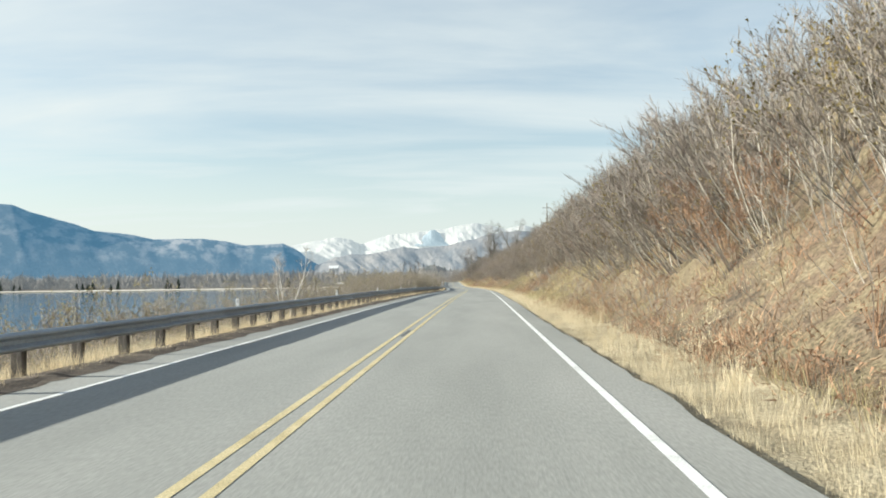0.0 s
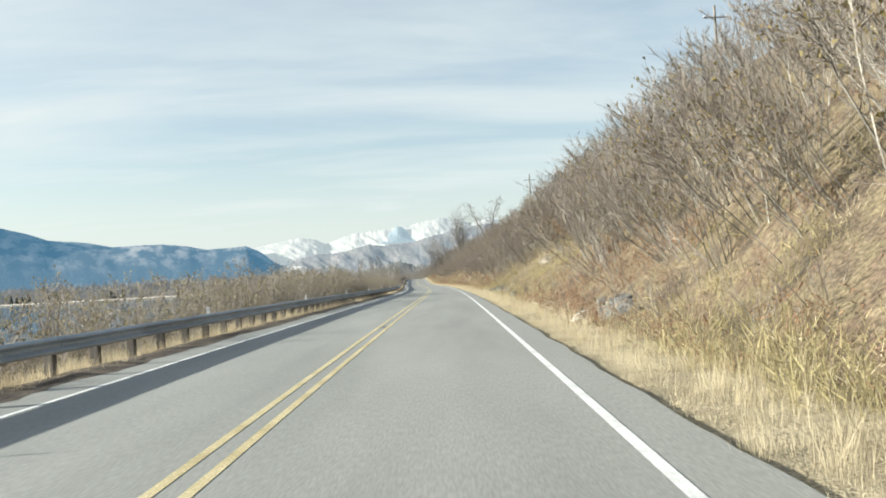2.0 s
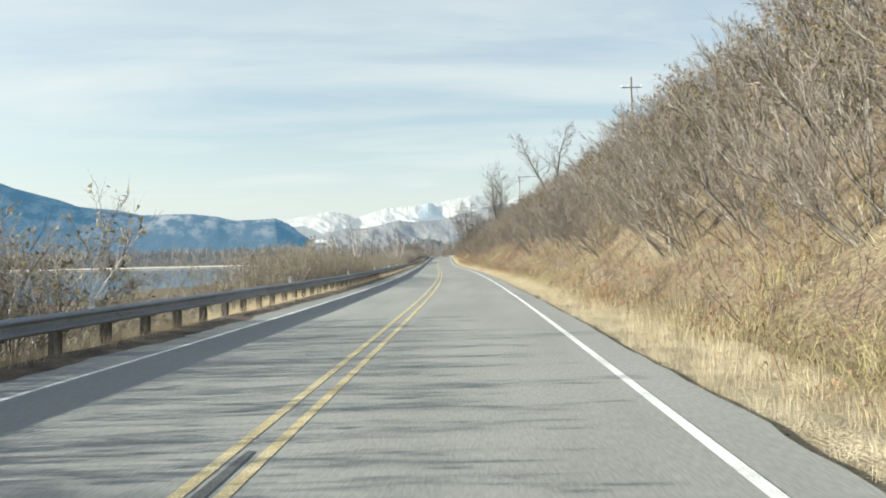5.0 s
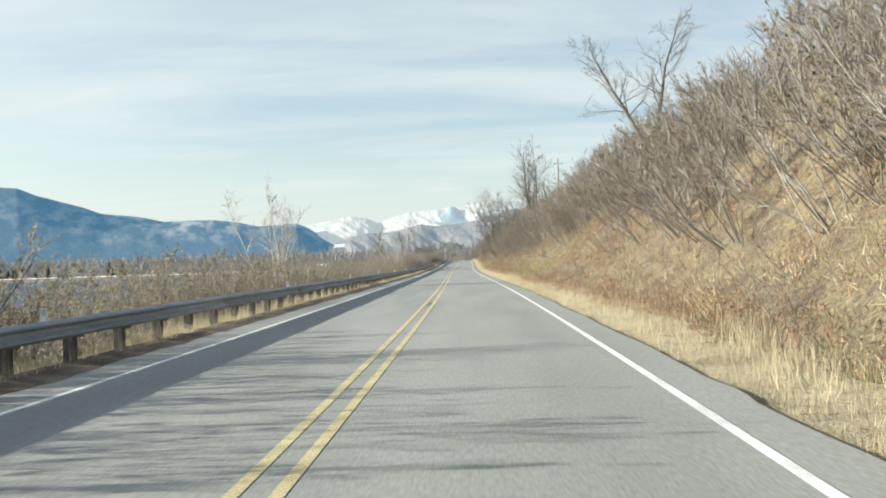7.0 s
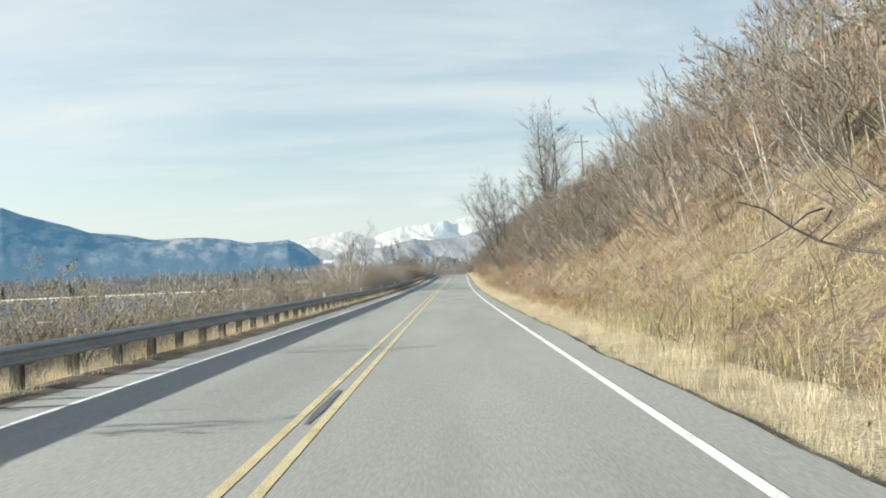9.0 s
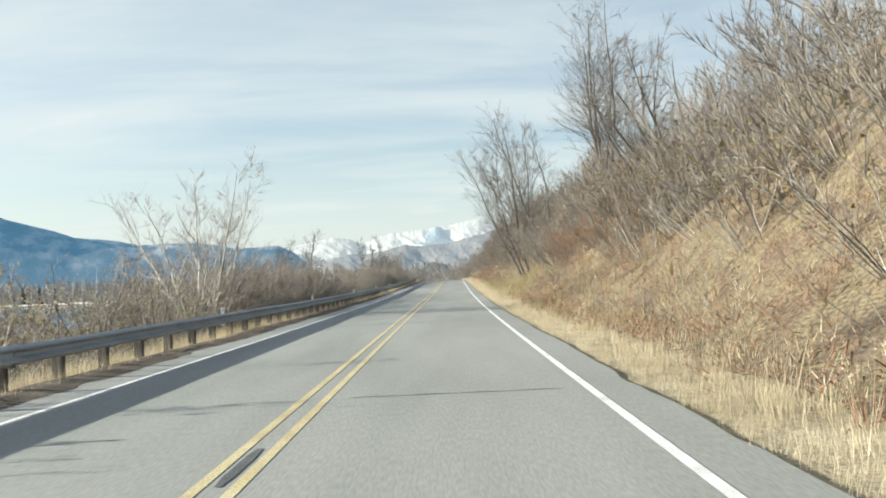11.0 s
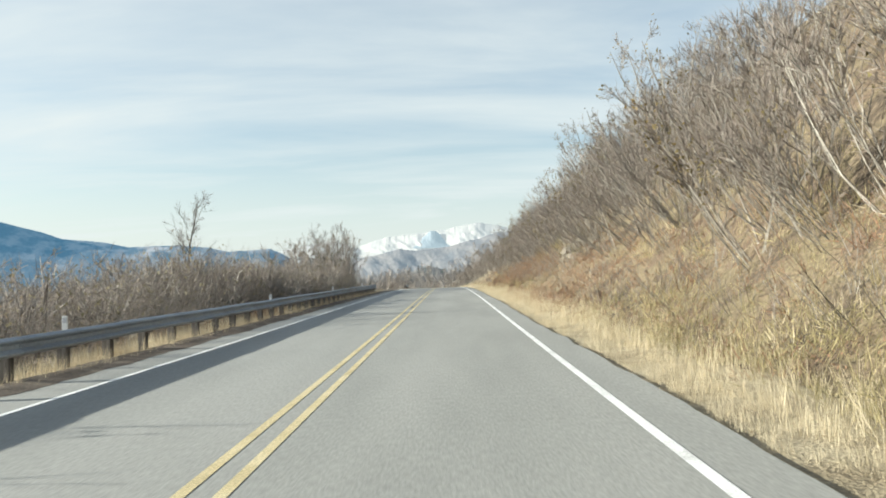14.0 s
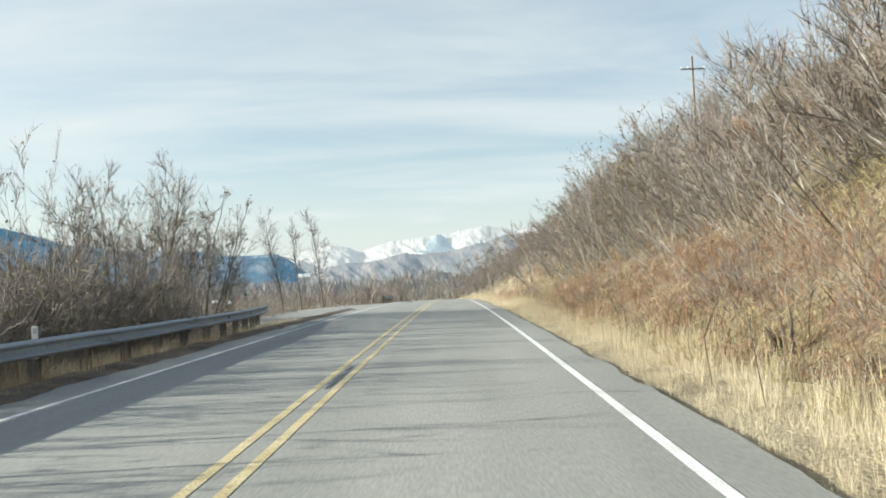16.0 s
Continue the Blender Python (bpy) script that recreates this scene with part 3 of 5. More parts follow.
def shrub(seed, height=4.0, stems=9, branches=6, twigs=8, thick=1.0, leaves=0, spread=0.75, lean=(0, 0, 0), segs=3, base=0.3, loose=0.36):
    """A bare many-stemmed shrub: stems arching up from one stool, side branches that follow them, and a domed shell of fine twigs."""
    rs = np.random.RandomState(seed)
    np.random.seed(seed)
    g = Geo()
    up = np.array([0, 0, 1.0])
    reach = min(height, 3.6)
    tips, ways, bs, bws, bls = [], [], [], [], []
    for i in range(stems):
        a = rs.uniform(0, 2 * np.pi)
        th = spread * np.sqrt(rs.uniform(0, 1))
        o = np.array([np.cos(a), np.sin(a), 0])
        p = o * rs.uniform(0, base)
        p[2] = -0.3
        w = unit(o * np.sin(th) + up * np.cos(th) + np.array(lean))
        L = height * rs.uniform(0.78, 1.0)
        pts = [p]
        for k in range(segs):
            w = unit(w + up * 0.13 + rs.randn(3) * 0.11)
            p = p + w * L / segs
            pts.append(p)
        pts = np.array(pts)
        r0 = rs.uniform(0.009, 0.023) * min(thick, 1.15)
        g.tube(pts, np.linspace(r0, 0.004 * thick, segs + 1), 3, 0)
        for b in range(branches):
            t = (0.28 + 0.72 * rs.uniform(0, 1) ** 0.75) * segs
            k = min(int(t), segs - 1)
            q = pts[k] + (pts[k + 1] - pts[k]) * (t - k)
            bw = unit(unit(pts[k + 1] - pts[k]) + unit(rs.randn(3)) * (0.3 + 0.9 * loose) + up * 0.12)
            bl = reach * rs.uniform(0.16, 0.32) * (1.15 - 0.55 * t / segs)
            bs.append(q)
            bws.append(bw)
            bls.append(bl)
            st = q + bw * bl * rs.uniform(0.15, 1, twigs)[:, None]
            tw = bw * 0.85 + rs.randn(twigs, 3) * loose + up * 0.1
            tw /= np.linalg.norm(tw, axis=1)[:, None]
            tips.append(st)
            ways.append(tw)
    g.twigs(np.array(bs), np.array(bws), np.array(bls) * 1.15, np.full(len(bs), 0.013 * thick), 0)
    st, tw = np.concatenate(tips), np.concatenate(ways)
    ln = rs.uniform(0.06, 0.14, len(st)) * min(height, 3.2) * (1.22 - 0.62 * loose)
    g.twigs(st, tw, ln, rs.uniform(0.005, 0.0105, len(st)) * thick, 1)
    if leaves:
        idx = rs.randint(0, len(st), leaves)
        c = st[idx] + tw[idx] * (ln[idx] * rs.uniform(0.3, 1, leaves))[:, None]
        lw = rs.randn(leaves, 3)
        lw /= np.linalg.norm(lw, axis=1)[:, None]
        g.twigs(c, lw, rs.uniform(0.05, 0.095, leaves), rs.uniform(0.04, 0.075, leaves), 2)
    return g.arrays()


def mound(seed, blades=64, size=0.55):
    """A rounded clump of withered weeds: short blades bristling from a low dome."""
    rs = np.random.RandomState(seed)
    np.random.seed(seed)
    a, u = rs.uniform(0, 2 * np.pi, blades), rs.uniform(0.05, 1, blades)
    r = size * rs.uniform(0.25, 0.95, blades)
    c = np.stack([np.cos(a) * np.sqrt(1 - u * u) * r, np.sin(a) * np.sqrt(1 - u * u) * r, u * r * 0.95 - 0.08], 1)
    w = c / (np.linalg.norm(c, axis=1)[:, None] + 1e-6) * 0.7 + rs.randn(blades, 3) * 0.45 + np.array([0, 0, 0.5])
    w /= np.linalg.norm(w, axis=1)[:, None]
    g = Geo()
    g.twigs(c, w, rs.uniform(0.14, 0.38, blades) * size * 1.1, rs.uniform(0.007, 0.015, blades), 0)
    return g.arrays()


def tuft(seed, blades=24, height=0.6, spread=0.25, width=0.012, droop=0.5):
    """A clump of grass: thin tapering blades fanning out."""
    rs = np.random.RandomState(seed)
    v, f = [], []
    for i in range(blades):
        a, c = rs.uniform(0, 2 * np.pi, 2)
        o = np.array([np.cos(a), np.sin(a), 0])
        b = rs.uniform(0, spread) * np.array([np.cos(c), np.sin(c), 0]) + np.array([0, 0, -0.06])
        h = height * rs.uniform(0.5, 1.2)
        tip = b + np.array([0, 0, h]) + o * h * droop * rs.uniform(0.1, 1)
        sd = np.array([-o[1], o[0], 0]) * width * rs.uniform(0.6, 1.3) * 0.5
        k = len(v)
        v += [b - sd, b + sd, tip]
        f += [(k, k + 1, k + 2)]
    return np.array(v), np.array(f), np.zeros(len(f), int)


def bracken(seed, fronds=12, size=0.9):
    """Collapsed fern fronds and dead stalks."""
    rs = np.random.RandomState(seed)
    v, f = [], []
    for i in range(fronds):
        a = rs.uniform(0, 2 * np.pi)
        o = np.array([np.cos(a), np.sin(a), 0])
        n = np.array([-o[1], o[0], 0])
        L = size * rs.uniform(0.5, 1.2)
        h = size * rs.uniform(0.25, 0.85)
        p0, p1, p2 = np.array([0, 0, -0.08]) + o * 0.05, o * L * 0.45 + np.array([0, 0, h]), o * L * 0.95 + np.array([0, 0, h * 0.7])
        for q0, q1, w in ((p0, p1, 0.007), (p1, p2, 0.009)):
            k = len(v)
            v += [q0 - n * w, q0 + n * w, q1]
            f += [(k, k + 1, k + 2)]
        for t in (0.1, 0.4, 0.7):
            c = p1 + (p2 - p1) * t
            for sg in (-1, 1):
                w = L * 0.13 * (1 - t * 0.6) * rs.uniform(0.6, 1.2)
                k = len(v)
                e = c + n * sg * w + o * w * 0.5 - np.array([0, 0, 0.05 * rs.rand()])
                v += [c, c + o * 0.03, e]
                f += [(k, k + 1, k + 2)]
    return np.array(v), np.array(f), np.zeros(len(f), int)


def scatter(name, templates, pos, mats, label, category, scale=(0.8, 1.25), tilt=0.12, seed=1, sizes=None, turn=np.pi):
    """Many copies of a few templates joined into one mesh of stuff."""
    rs = np.random.RandomState(seed)
    pos = np.asarray(pos, float)
    V, F, Mi, n = [], [], [], 0
    pick = rs.randint(0, len(templates), len(pos))
    for k, (v, f, m) in enumerate(templates):
        P = pos[pick == k]
        c = len(P)
        if not c:
            continue
        a = rs.uniform(-turn, turn, c)
        sc = rs.uniform(*scale, c) * (1 if sizes is None else sizes[pick == k])
        hz = sc * rs.uniform(0.85, 1.15, c)
        X = (np.cos(a)[:, None] * v[None, :, 0] - np.sin(a)[:, None] * v[None, :, 1]) * sc[:, None]
        Y = (np.sin(a)[:, None] * v[None, :, 0] + np.cos(a)[:, None] * v[None, :, 1]) * sc[:, None]
        Z = v[None, :, 2] * hz[:, None]
        X = X + Z * (rs.randn(c) * tilt)[:, None]
        Y = Y + Z * (rs.randn(c) * tilt)[:, None]
        W = np.stack([X + P[:, 0:1], Y + P[:, 1:2], Z + P[:, 2:3]], 2).reshape(-1, 3)
        V.append(W)
        F.append((f[None] + (np.arange(c) * len(v))[:, None, None] + n).reshape(-1, 3))
        Mi.append(np.tile(m, c))
        n += len(W)
    me = mesh_from(name, np.concatenate(V), np.concatenate(F), mats, np.concatenate(Mi))
    return tagged(part(name, me), label, category, kind="stuff")


def spread_over(n, s0, s1, d0, d1, seed, keep=None, power=1.0):
    rs = np.random.RandomState(seed)
    s = rs.uniform(s0, s1, n)
    d = d0 + (d1 - d0) * rs.uniform(0, 1, n) ** power
    if keep is not None:
        k = rs.uniform(0, 1, n) < keep(s, d)
        s, d = s[k], d[k]
    return s, d, np.stack(spot(s, d), 1)


def bare_rock(s, d):
    """1 where stones lie open at the foot of the slope."""
    a = 0.5 * np.exp(-((s - 83.0) / 2.6) ** 2 - ((d - 6.9) / 0.75) ** 2)
    b = 0.85 * np.exp(-((s - 123) / 3.2) ** 2 - ((d - 6.5) / 0.7) ** 2)
    c = 0.9 * np.exp(-((s - 134) / 5.5) ** 2 - ((d - 6.35) / 0.9) ** 2)
    return np.clip(1.6 * (a + b + c) - 0.1, 0, 1)


def rust(s):
    """Stretches where dead bracken rules the slope's foot."""
    return np.clip(np.exp(-((s - 234) / 15) ** 2) + np.exp(-((s - 90) / 9) ** 2) + 0.9 * np.exp(-((s - 34) / 14) ** 2) + 0.8 * np.exp(-((s - 308) / 14) ** 2) + 0.7 * np.exp(-((s - 336) / 10) ** 2) + 0.8 * np.exp(-((s - 211) / 12) ** 2) + 0.9 * np.exp(-((s - 405) / 15) ** 2) + 0.6 * np.exp(-((s - 446) / 13) ** 2) + 0.5 * np.exp(-((s - 160) / 12) ** 2) + 0.5 * np.exp(-((s - 280) / 12) ** 2), 0, 1)


def olive(s):
    """Stretches of yellow-green grass on the slope's foot."""
    return np.clip(np.exp(-((s - 364) / 20) ** 2) + np.exp(-((s - 139) / 14) ** 2) + 0.5 * np.exp(-((s - 432) / 14) ** 2) + 0.9 * np.exp(-((s - 253) / 8) ** 2) + 0.8 * np.exp(-((s - 66) / 9) ** 2) + 0.9 * np.exp(-((s - 111) / 8) ** 2), 0, 1)


def patchy(s, d, seed, size, lo, hi):
    return np.clip((fbm(s / size, d / size, seed) - lo) / (hi - lo), 0, 1)


FOOT_S = [12, 27, 32, 42, 55, 69, 75, 88, 98, 104, 109, 117, 121, 125, 131, 140, 160, 185, 200, 212, 222, 237, 247, 252, 262, 280, 300, 315, 325, 340, 352, 361, 378, 394, 405, 412, 425, 438, 448, 470]
FOOT_D = [9.3, 9.3, 8.6, 8.1, 8.3, 9.1, 8.6, 8.1, 8.6, 9.5, 10.3, 11.1, 10.4, 9.6, 9.5, 8.6, 8.5, 8.6, 9.2, 8.8, 9.6, 10.8, 10.8, 10.2, 9.4, 9.0, 8.9, 9.2, 9.4, 9.9, 9.6, 9.9, 9.0, 8.5, 8.4, 8.9, 9.1, 9.1, 8.6, 8.4]


def open_slope(s, d):
    """Share of the slope that shrubs cover: below the brush's foot, in a glade behind the leaning trees and past the stump the slope is open."""
    foot = np.interp(s, FOOT_S, FOOT_D) + 1.2 * (fbm(s / 3.0, s * 0, 77) - 0.47) - 0.3
    bare = np.clip((d - 11.2) / 0.6, 0, 1) * np.clip((s - 434) / 3, 0, 1) * np.clip((455 - s) / 3, 0, 1)
    thin_ = np.clip((d - 12.6) / 1.0, 0, 1) * np.clip((s - 316) / 6, 0, 1) * np.clip((354 - s) / 6, 0, 1)
    glade = np.clip((s - 362) / 3, 0, 1) * np.clip((379 - s) / 3, 0, 1) * np.clip((15.5 - d) / 1.5, 0, 1)
    return np.clip((d - foot) / 0.8, 0, 1) * (1 - 0.93 * bare) * (1 - 0.85 * glade) * (1 - 0.55 * thin_)


def below_brush(s, d):
    """Share of weeds and grass: few of them grow under the closed brush."""
    return 1 - 0.8 * np.clip((d - np.interp(s, FOOT_S, FOOT_D) - 1.2) / 1.2, 0, 1) * np.clip(open_slope(s, d), 0, 1)


# matted straw under the standing grass, and the grey beds under the stones
def sheet(name, s, d, lift_, m, label, category):
    S, D = np.meshgrid(s, d, indexing="ij")
    x, y, _ = place(S, D)
    v = np.stack([x, y, ground(S, D) + lift_(S, D)], 2).reshape(-1, 3)
    return tagged(part(name, mesh_from(name, v, grid_faces(len(s), len(d))[:, ::-1], [m], smooth=True)), label, category, kind="structure")


sheet("verge", np.arange(-20, 700, 0.8), np.arange(3.9, 6.9, 0.2), lambda s, d: 0.025 + (0.03 + 0.10 * np.clip(vnoise(s / 0.9, d / 0.5, 5) - 0.3, 0, 1)) * np.clip((d - 4.5) / 0.3, 0, 1) - 0.25 * np.clip((d - 5.6 - 0.9 * fbm(s / 4, d, 6)) / 0.8, 0, 1) - 0.4 * bare_rock(s, d),
      M_STRAW, "matted pale straw of the grass verge", "verge")
for s0_, s1_ in ((76, 92), (117, 147)):
    sheet("rubble_bed", np.arange(s0_, s1_, 0.4), np.arange(4.9, 9.6, 0.3), lambda s, d: 0.22 * (bare_rock(s, d) - 0.32) + 0.05 * (vnoise(s * 2.1, d * 2.1, 9) - 0.5) - 2.4 * np.clip(0.3 - bare_rock(s, d), 0, 0.3),
          M_GREYBED, "bed of crushed grey stone at the slope's foot", "rubble bed")
# dry grass of the verge
TUFTS = [tuft(100 + i, 27, 0.58, 0.34, 0.0074, 0.5) for i in range(8)]
_, d_, P = spread_over(14500, 12, 470, 4.42, 6.9, 11, lambda s, d: (1 - 0.7 * bare_rock(s, d)) * np.clip(1.45 + np.interp(s, [370, 395], [0, 0.45]) - (d - 4.4 - 0.5 * (fbm(s / 2.5, s * 0, 78) - 0.47)) / 1.25, 0.06, 1), 1.1)
scatter("verge_grass", TUFTS, P, [M_GRASS], "pale straw-coloured dry grass along the asphalt edge", "grass", (0.7, 1.25), 0.12, 12, 0.40 + np.clip((d_ - 4.4) / 1.3, 0, 1) * 0.62)
_, _, P = spread_over(1300, 470, 640, 4.5, 9.5, 13)
scatter("verge_grass", TUFTS, P, [M_GRASS], "pale dry grass along the road farther on", "grass", (0.8, 1.4), 0.12, 14)
# under and behind the guardrail
_, _, P = spread_over(2600, 8, 450, -7.0, -5.4, 15, None, 0.9)
scatter("bank_grass", TUFTS, P, [M_GRASS], "dry yellow grass behind the guardrail", "grass", (0.5, 0.95), 0.12, 16)
RAILSIDE = [tuft(160 + i, 15, 0.42, 0.34, 0.011, 0.5) for i in range(8)]
_, d_, P = spread_over(11500, 6, 452, -5.75, -4.72, 115, lambda s, d: 0.45 + 0.55 * patchy(s, d, 64, 3.0, 0.36, 0.52), 1.0)
scatter("railside_grass", RAILSIDE, P, [M_RAILGRASS], "low brown and straw-coloured grass round the guardrail posts", "grass", (0.7, 1.15), 0.15, 116, 1.0 - 0.6 * np.clip((d_ + 5.0) / 0.32, 0, 1))
for m_, n_, sd_, label_ in ((M_GRASS, 420, 121, "tall straw-coloured grass below the thicket behind the guardrail"), (M_RUST, 420, 123, "tall russet grass below the thicket behind the guardrail")):
    _, _, P = spread_over(n_, 383, 432, -8.4, -5.8, sd_, lambda s, d: 0.2 + 0.8 * patchy(s, d, 124, 6.0, 0.38, 0.52))
    scatter("bank_grass", TUFTS, P, [m_], label_, "grass", (1.0, 1.7), 0.12, sd_ + 1)
# slope: olive and yellow grass mounds, rust bracken, briars
TALL = [tuft(200 + i, 28, 0.46, 0.42, 0.009, 0.9) for i in range(6)]
_, _, P = spread_over(7600, 12, 480, 5.8, 14, 17, lambda s, d: (1 - bare_rock(s, d)) * below_brush(s, d) * np.clip(0.15 + 0.6 * patchy(s, d, 81, 9, 0.38, 0.58) + 0.8 * olive(s) - 0.5 * rust(s), 0, 1), 1.5)
scatter("slope_grass", TALL, P, [M_OLIVE], "olive and yellow withered grass on the hillside", "grass", (0.7, 1.5), 0.25, 18)
MOUND = [mound(320 + i) for i in range(6)]
_, _, P = spread_over(7600, 12, 480, 5.8, 15.5, 25, lambda s, d: (1 - bare_rock(s, d)) * below_brush(s, d) * np.clip(0.12 + 0.75 * patchy(s, d, 86, 5, 0.42, 0.56) * (0.5 + 0.5 * olive(s)) + 0.45 * olive(s) - 0.5 * rust(s), 0, 1), 1.4)
scatter("withered_weeds", MOUND, P, [M_OLIVE], "rounded clumps of yellow-green withered weeds on the hillside", "weeds", (0.6, 1.7), 0.25, 26)
_, _, P = spread_over(2000, 12, 480, 6.0, 14.0, 27, lambda s, d: (1 - bare_rock(s, d)) * below_brush(s, d) * np.clip(0.1 + 0.8 * patchy(s, d, 87, 6, 0.44, 0.58), 0, 1) * (1 - 0.5 * rust(s)), 1.3)
scatter("withered_weeds", MOUND, P, [M_GRASS], "rounded clumps of straw-coloured dead weeds on the hillside", "weeds", (0.6, 1.5), 0.25, 28)
_, _, P = spread_over(5200, 12, 500, 5.5, 14.0, 29, lambda s, d: (1 - bare_rock(s, d)) * below_brush(s, d) * np.clip(0.12 + 0.75 * patchy(s, d, 91, 6, 0.44, 0.54) + 0.7 * rust(s) - 0.4 * olive(s), 0, 1) * np.clip((d - 5.4) / 0.7, 0, 1), 1.3)
scatter("withered_weeds", MOUND, P, [M_RUST], "rounded clumps of russet dead weeds on the hillside", "weeds", (0.7, 1.7), 0.25, 30)
FERN = [bracken(300 + i, 9, 0.6) for i in range(6)]
_, _, P = spread_over(3200, 12, 500, 5.5, 12.5, 19, lambda s, d: (1 - bare_rock(s, d)) * below_brush(s, d) * np.clip(0.1 + 0.6 * patchy(s, d, 91, 10, 0.40, 0.54) + 0.8 * rust(s) - 0.5 * olive(s), 0, 1) * np.clip((d - 5.2) / 0.9, 0, 1), 1.4)
scatter("dead_bracken", FERN, P, [M_RUST], "rust-brown dead bracken on the hillside", "bracken", (0.7, 1.6), 0.2, 20)
BRIAR = [shrub(350 + i, 1.3, 7, 4, 9, 0.6, 0, 1.0, (-0.3, 0, 0), 2) for i in range(4)]
_, _, P = spread_over(480, 14, 480, 6.9, 11, 21, lambda s, d: (1 - bare_rock(s, d)) * (0.35 + 0.8 * patchy(s, d, 91, 10, 0.36, 0.54)) * (1 - 0.7 * olive(s)), 1.2)
scatter("briars", BRIAR, P, [M_BARK, M_TWIG, M_LEAF], "low tangle of brown briars at the foot of the slope", "briars", (0.65, 1.3), 0.15, 22, None, 0.9)

def tall(kinds):
    """Height that a set of shrubs reaches."""
    return float(np.mean([np.quantile(v[:, 2], 0.96) for v, _, _ in kinds]))


SHRUB_MATS = [M_BARK, M_TWIG, M_LEAF]
LOW_MATS = [M_PALESTEM, M_GREYTWIG, M_PALELEAF]
FULL = [shrub(400 + i, 3.4, 8, 8, 11, 1.75, 0, 0.75, (-0.65, 0, 0), 3, 0.5) for i in range(8)]
LEAFY = [shrub(440 + i, 3.1, 8, 8, 10, 1.6, 260, 0.8, (-0.55, 0, 0), 3, 0.5) for i in range(3)]
LIGHT = [shrub(500 + i, 3.3, 6, 6, 7, 2.5, 0, 0.8, (-0.5, 0, 0), 2, 0.5) for i in range(6)]
LIGHTLEAF = [shrub(540 + i, 3.1, 6, 5, 7, 2.3, 80, 0.8, (-0.3, 0, 0), 2, 0.5) for i in range(2)]
DENSE = [shrub(600 + i, 3.2, 7, 6, 8, 2.0, 110 if i % 2 else 30, 1.0, (0, 0, 0), 3, 0.9, 0.7) for i in range(6)]
LAKE = [shrub(640 + i, 3.0, 6, 5, 7, 1.6, 230 if i % 3 else 110, 0.95, (0, 0, 0), 2, 0.9, 0.7) for i in range(6)]
NEARLAKE = [shrub(660 + i, 3.0, 8, 8, 11, 0.95, 260 if i % 3 else 130, 0.9, (0, 0, 0), 2, 0.9, 0.6) for i in range(6)]
NEARDENSE = [shrub(620 + i, 3.2, 9, 8, 12, 1.0, 90 if i % 2 else 20, 0.9, (0, 0, 0), 3, 0.9, 0.6) for i in range(6)]
BUSH = [shrub(680 + i, 2.2, 8, 5, 7, 1.4, 250 if i % 2 else 120, 1.15, (0, 0, 0), 2, 0.9, 0.75) for i in range(5)]


_rs = np.random.RandomState(39)
_q = _rs.uniform(16, 470, 260)
_q = _q[_rs.rand(260) < 0.35 + 0.65 * rust(_q)]
_o = np.interp(_q, FOOT_S, FOOT_D) + _rs.uniform(-1.6, 0.4, len(_q))
scatter("russet_brush", BRIAR, np.stack(spot(_q, _o), 1), [M_BARK, M_RUST, M_LEAF], "low russet-twigged bushes along the brush's foot", "brush", (0.8, 1.5), 0.12, 40, None, 0.9)
_P = []
for k, (n_, s0_, s1_, d0_, d1_) in enumerate([(16, 104, 121, 10.5, 14.5), (14, 258, 268, 10.5, 13.0), (55, 326, 348, 9.6, 14.5), (30, 434, 452, 10.8, 15.5), (14, 226, 240, 11.5, 15.0), (10, 60, 70, 9.4, 11.5), (12, 28, 40, 8.6, 10.5)]):
    _P.append(spread_over(n_, s0_, s1_, d0_, d1_, 151 + k)[2])
scatter("russet_brush", LEAFY, np.concatenate(_P), [M_BARK, M_RUST, M_RUST], "orange-brown brush with withered leaves on the hillside", "brush", (0.5, 0.85), 0.1, 160, None, 0.9)
_, _, P = spread_over(100, 415, 436, 7.6, 9.3, 161, None, 1.0)
scatter("russet_brush", BRIAR, P, [M_BARK, M_RUST, M_LEAF], "band of tangled russet brush above the grass verge", "brush", (0.7, 1.2), 0.12, 162, None, 0.9)
_, _, P = spread_over(300, 424, 456, 6.1, 9.2, 167, None, 1.0)
scatter("dead_bracken", FERN, P, [M_RUST], "orange-brown dead bracken on the bank near the guardrail's end", "bracken", (0.7, 1.3), 0.2, 168)
_, _, P = spread_over(260, 414, 434, 9.2, 12.6, 163, None, 1.0)
scatter("withered_weeds", MOUND, P, [M_OLIVE], "olive-green weeds hanging on the steep bank", "weeds", (0.8, 1.5), 0.25, 164)
_, _, P = spread_over(60, 410, 437, 11.6, 16.0, 165, None, 1.0)
scatter("hillside_brush", DENSE, P, SHRUB_MATS, "rounded crowns of fine-twigged alder high on the bank", "brush", (0.95, 1.35), 0.1, 166, None, 1.2)
_, d_, P = spread_over(1300, 18, 480, 7.4, 16.0, 31, open_slope, 0.95)
HIGH = P[d_ > 13.2]
P = P[d_ <= 13.2]
scatter("hillside_brush", FULL + LEAFY, P, SHRUB_MATS, "dense grey-brown leafless alder brush on the steep hillside", "brush", (0.8, 1.35), 0.1, 32, None, 0.9)
_, _, P = spread_over(540, 18, 600, 14.5, 22.5, 33, open_slope, 1.0)
scatter("hilltop_brush", LIGHT + LIGHTLEAF, np.concatenate([P, HIGH]), SHRUB_MATS, "bare brown brush along the top of the hill", "brush", (0.8, 1.25), 0.12, 34, None, 1.2)
_, _, P = spread_over(64, 124, 168, 11.0, 17.5, 37)
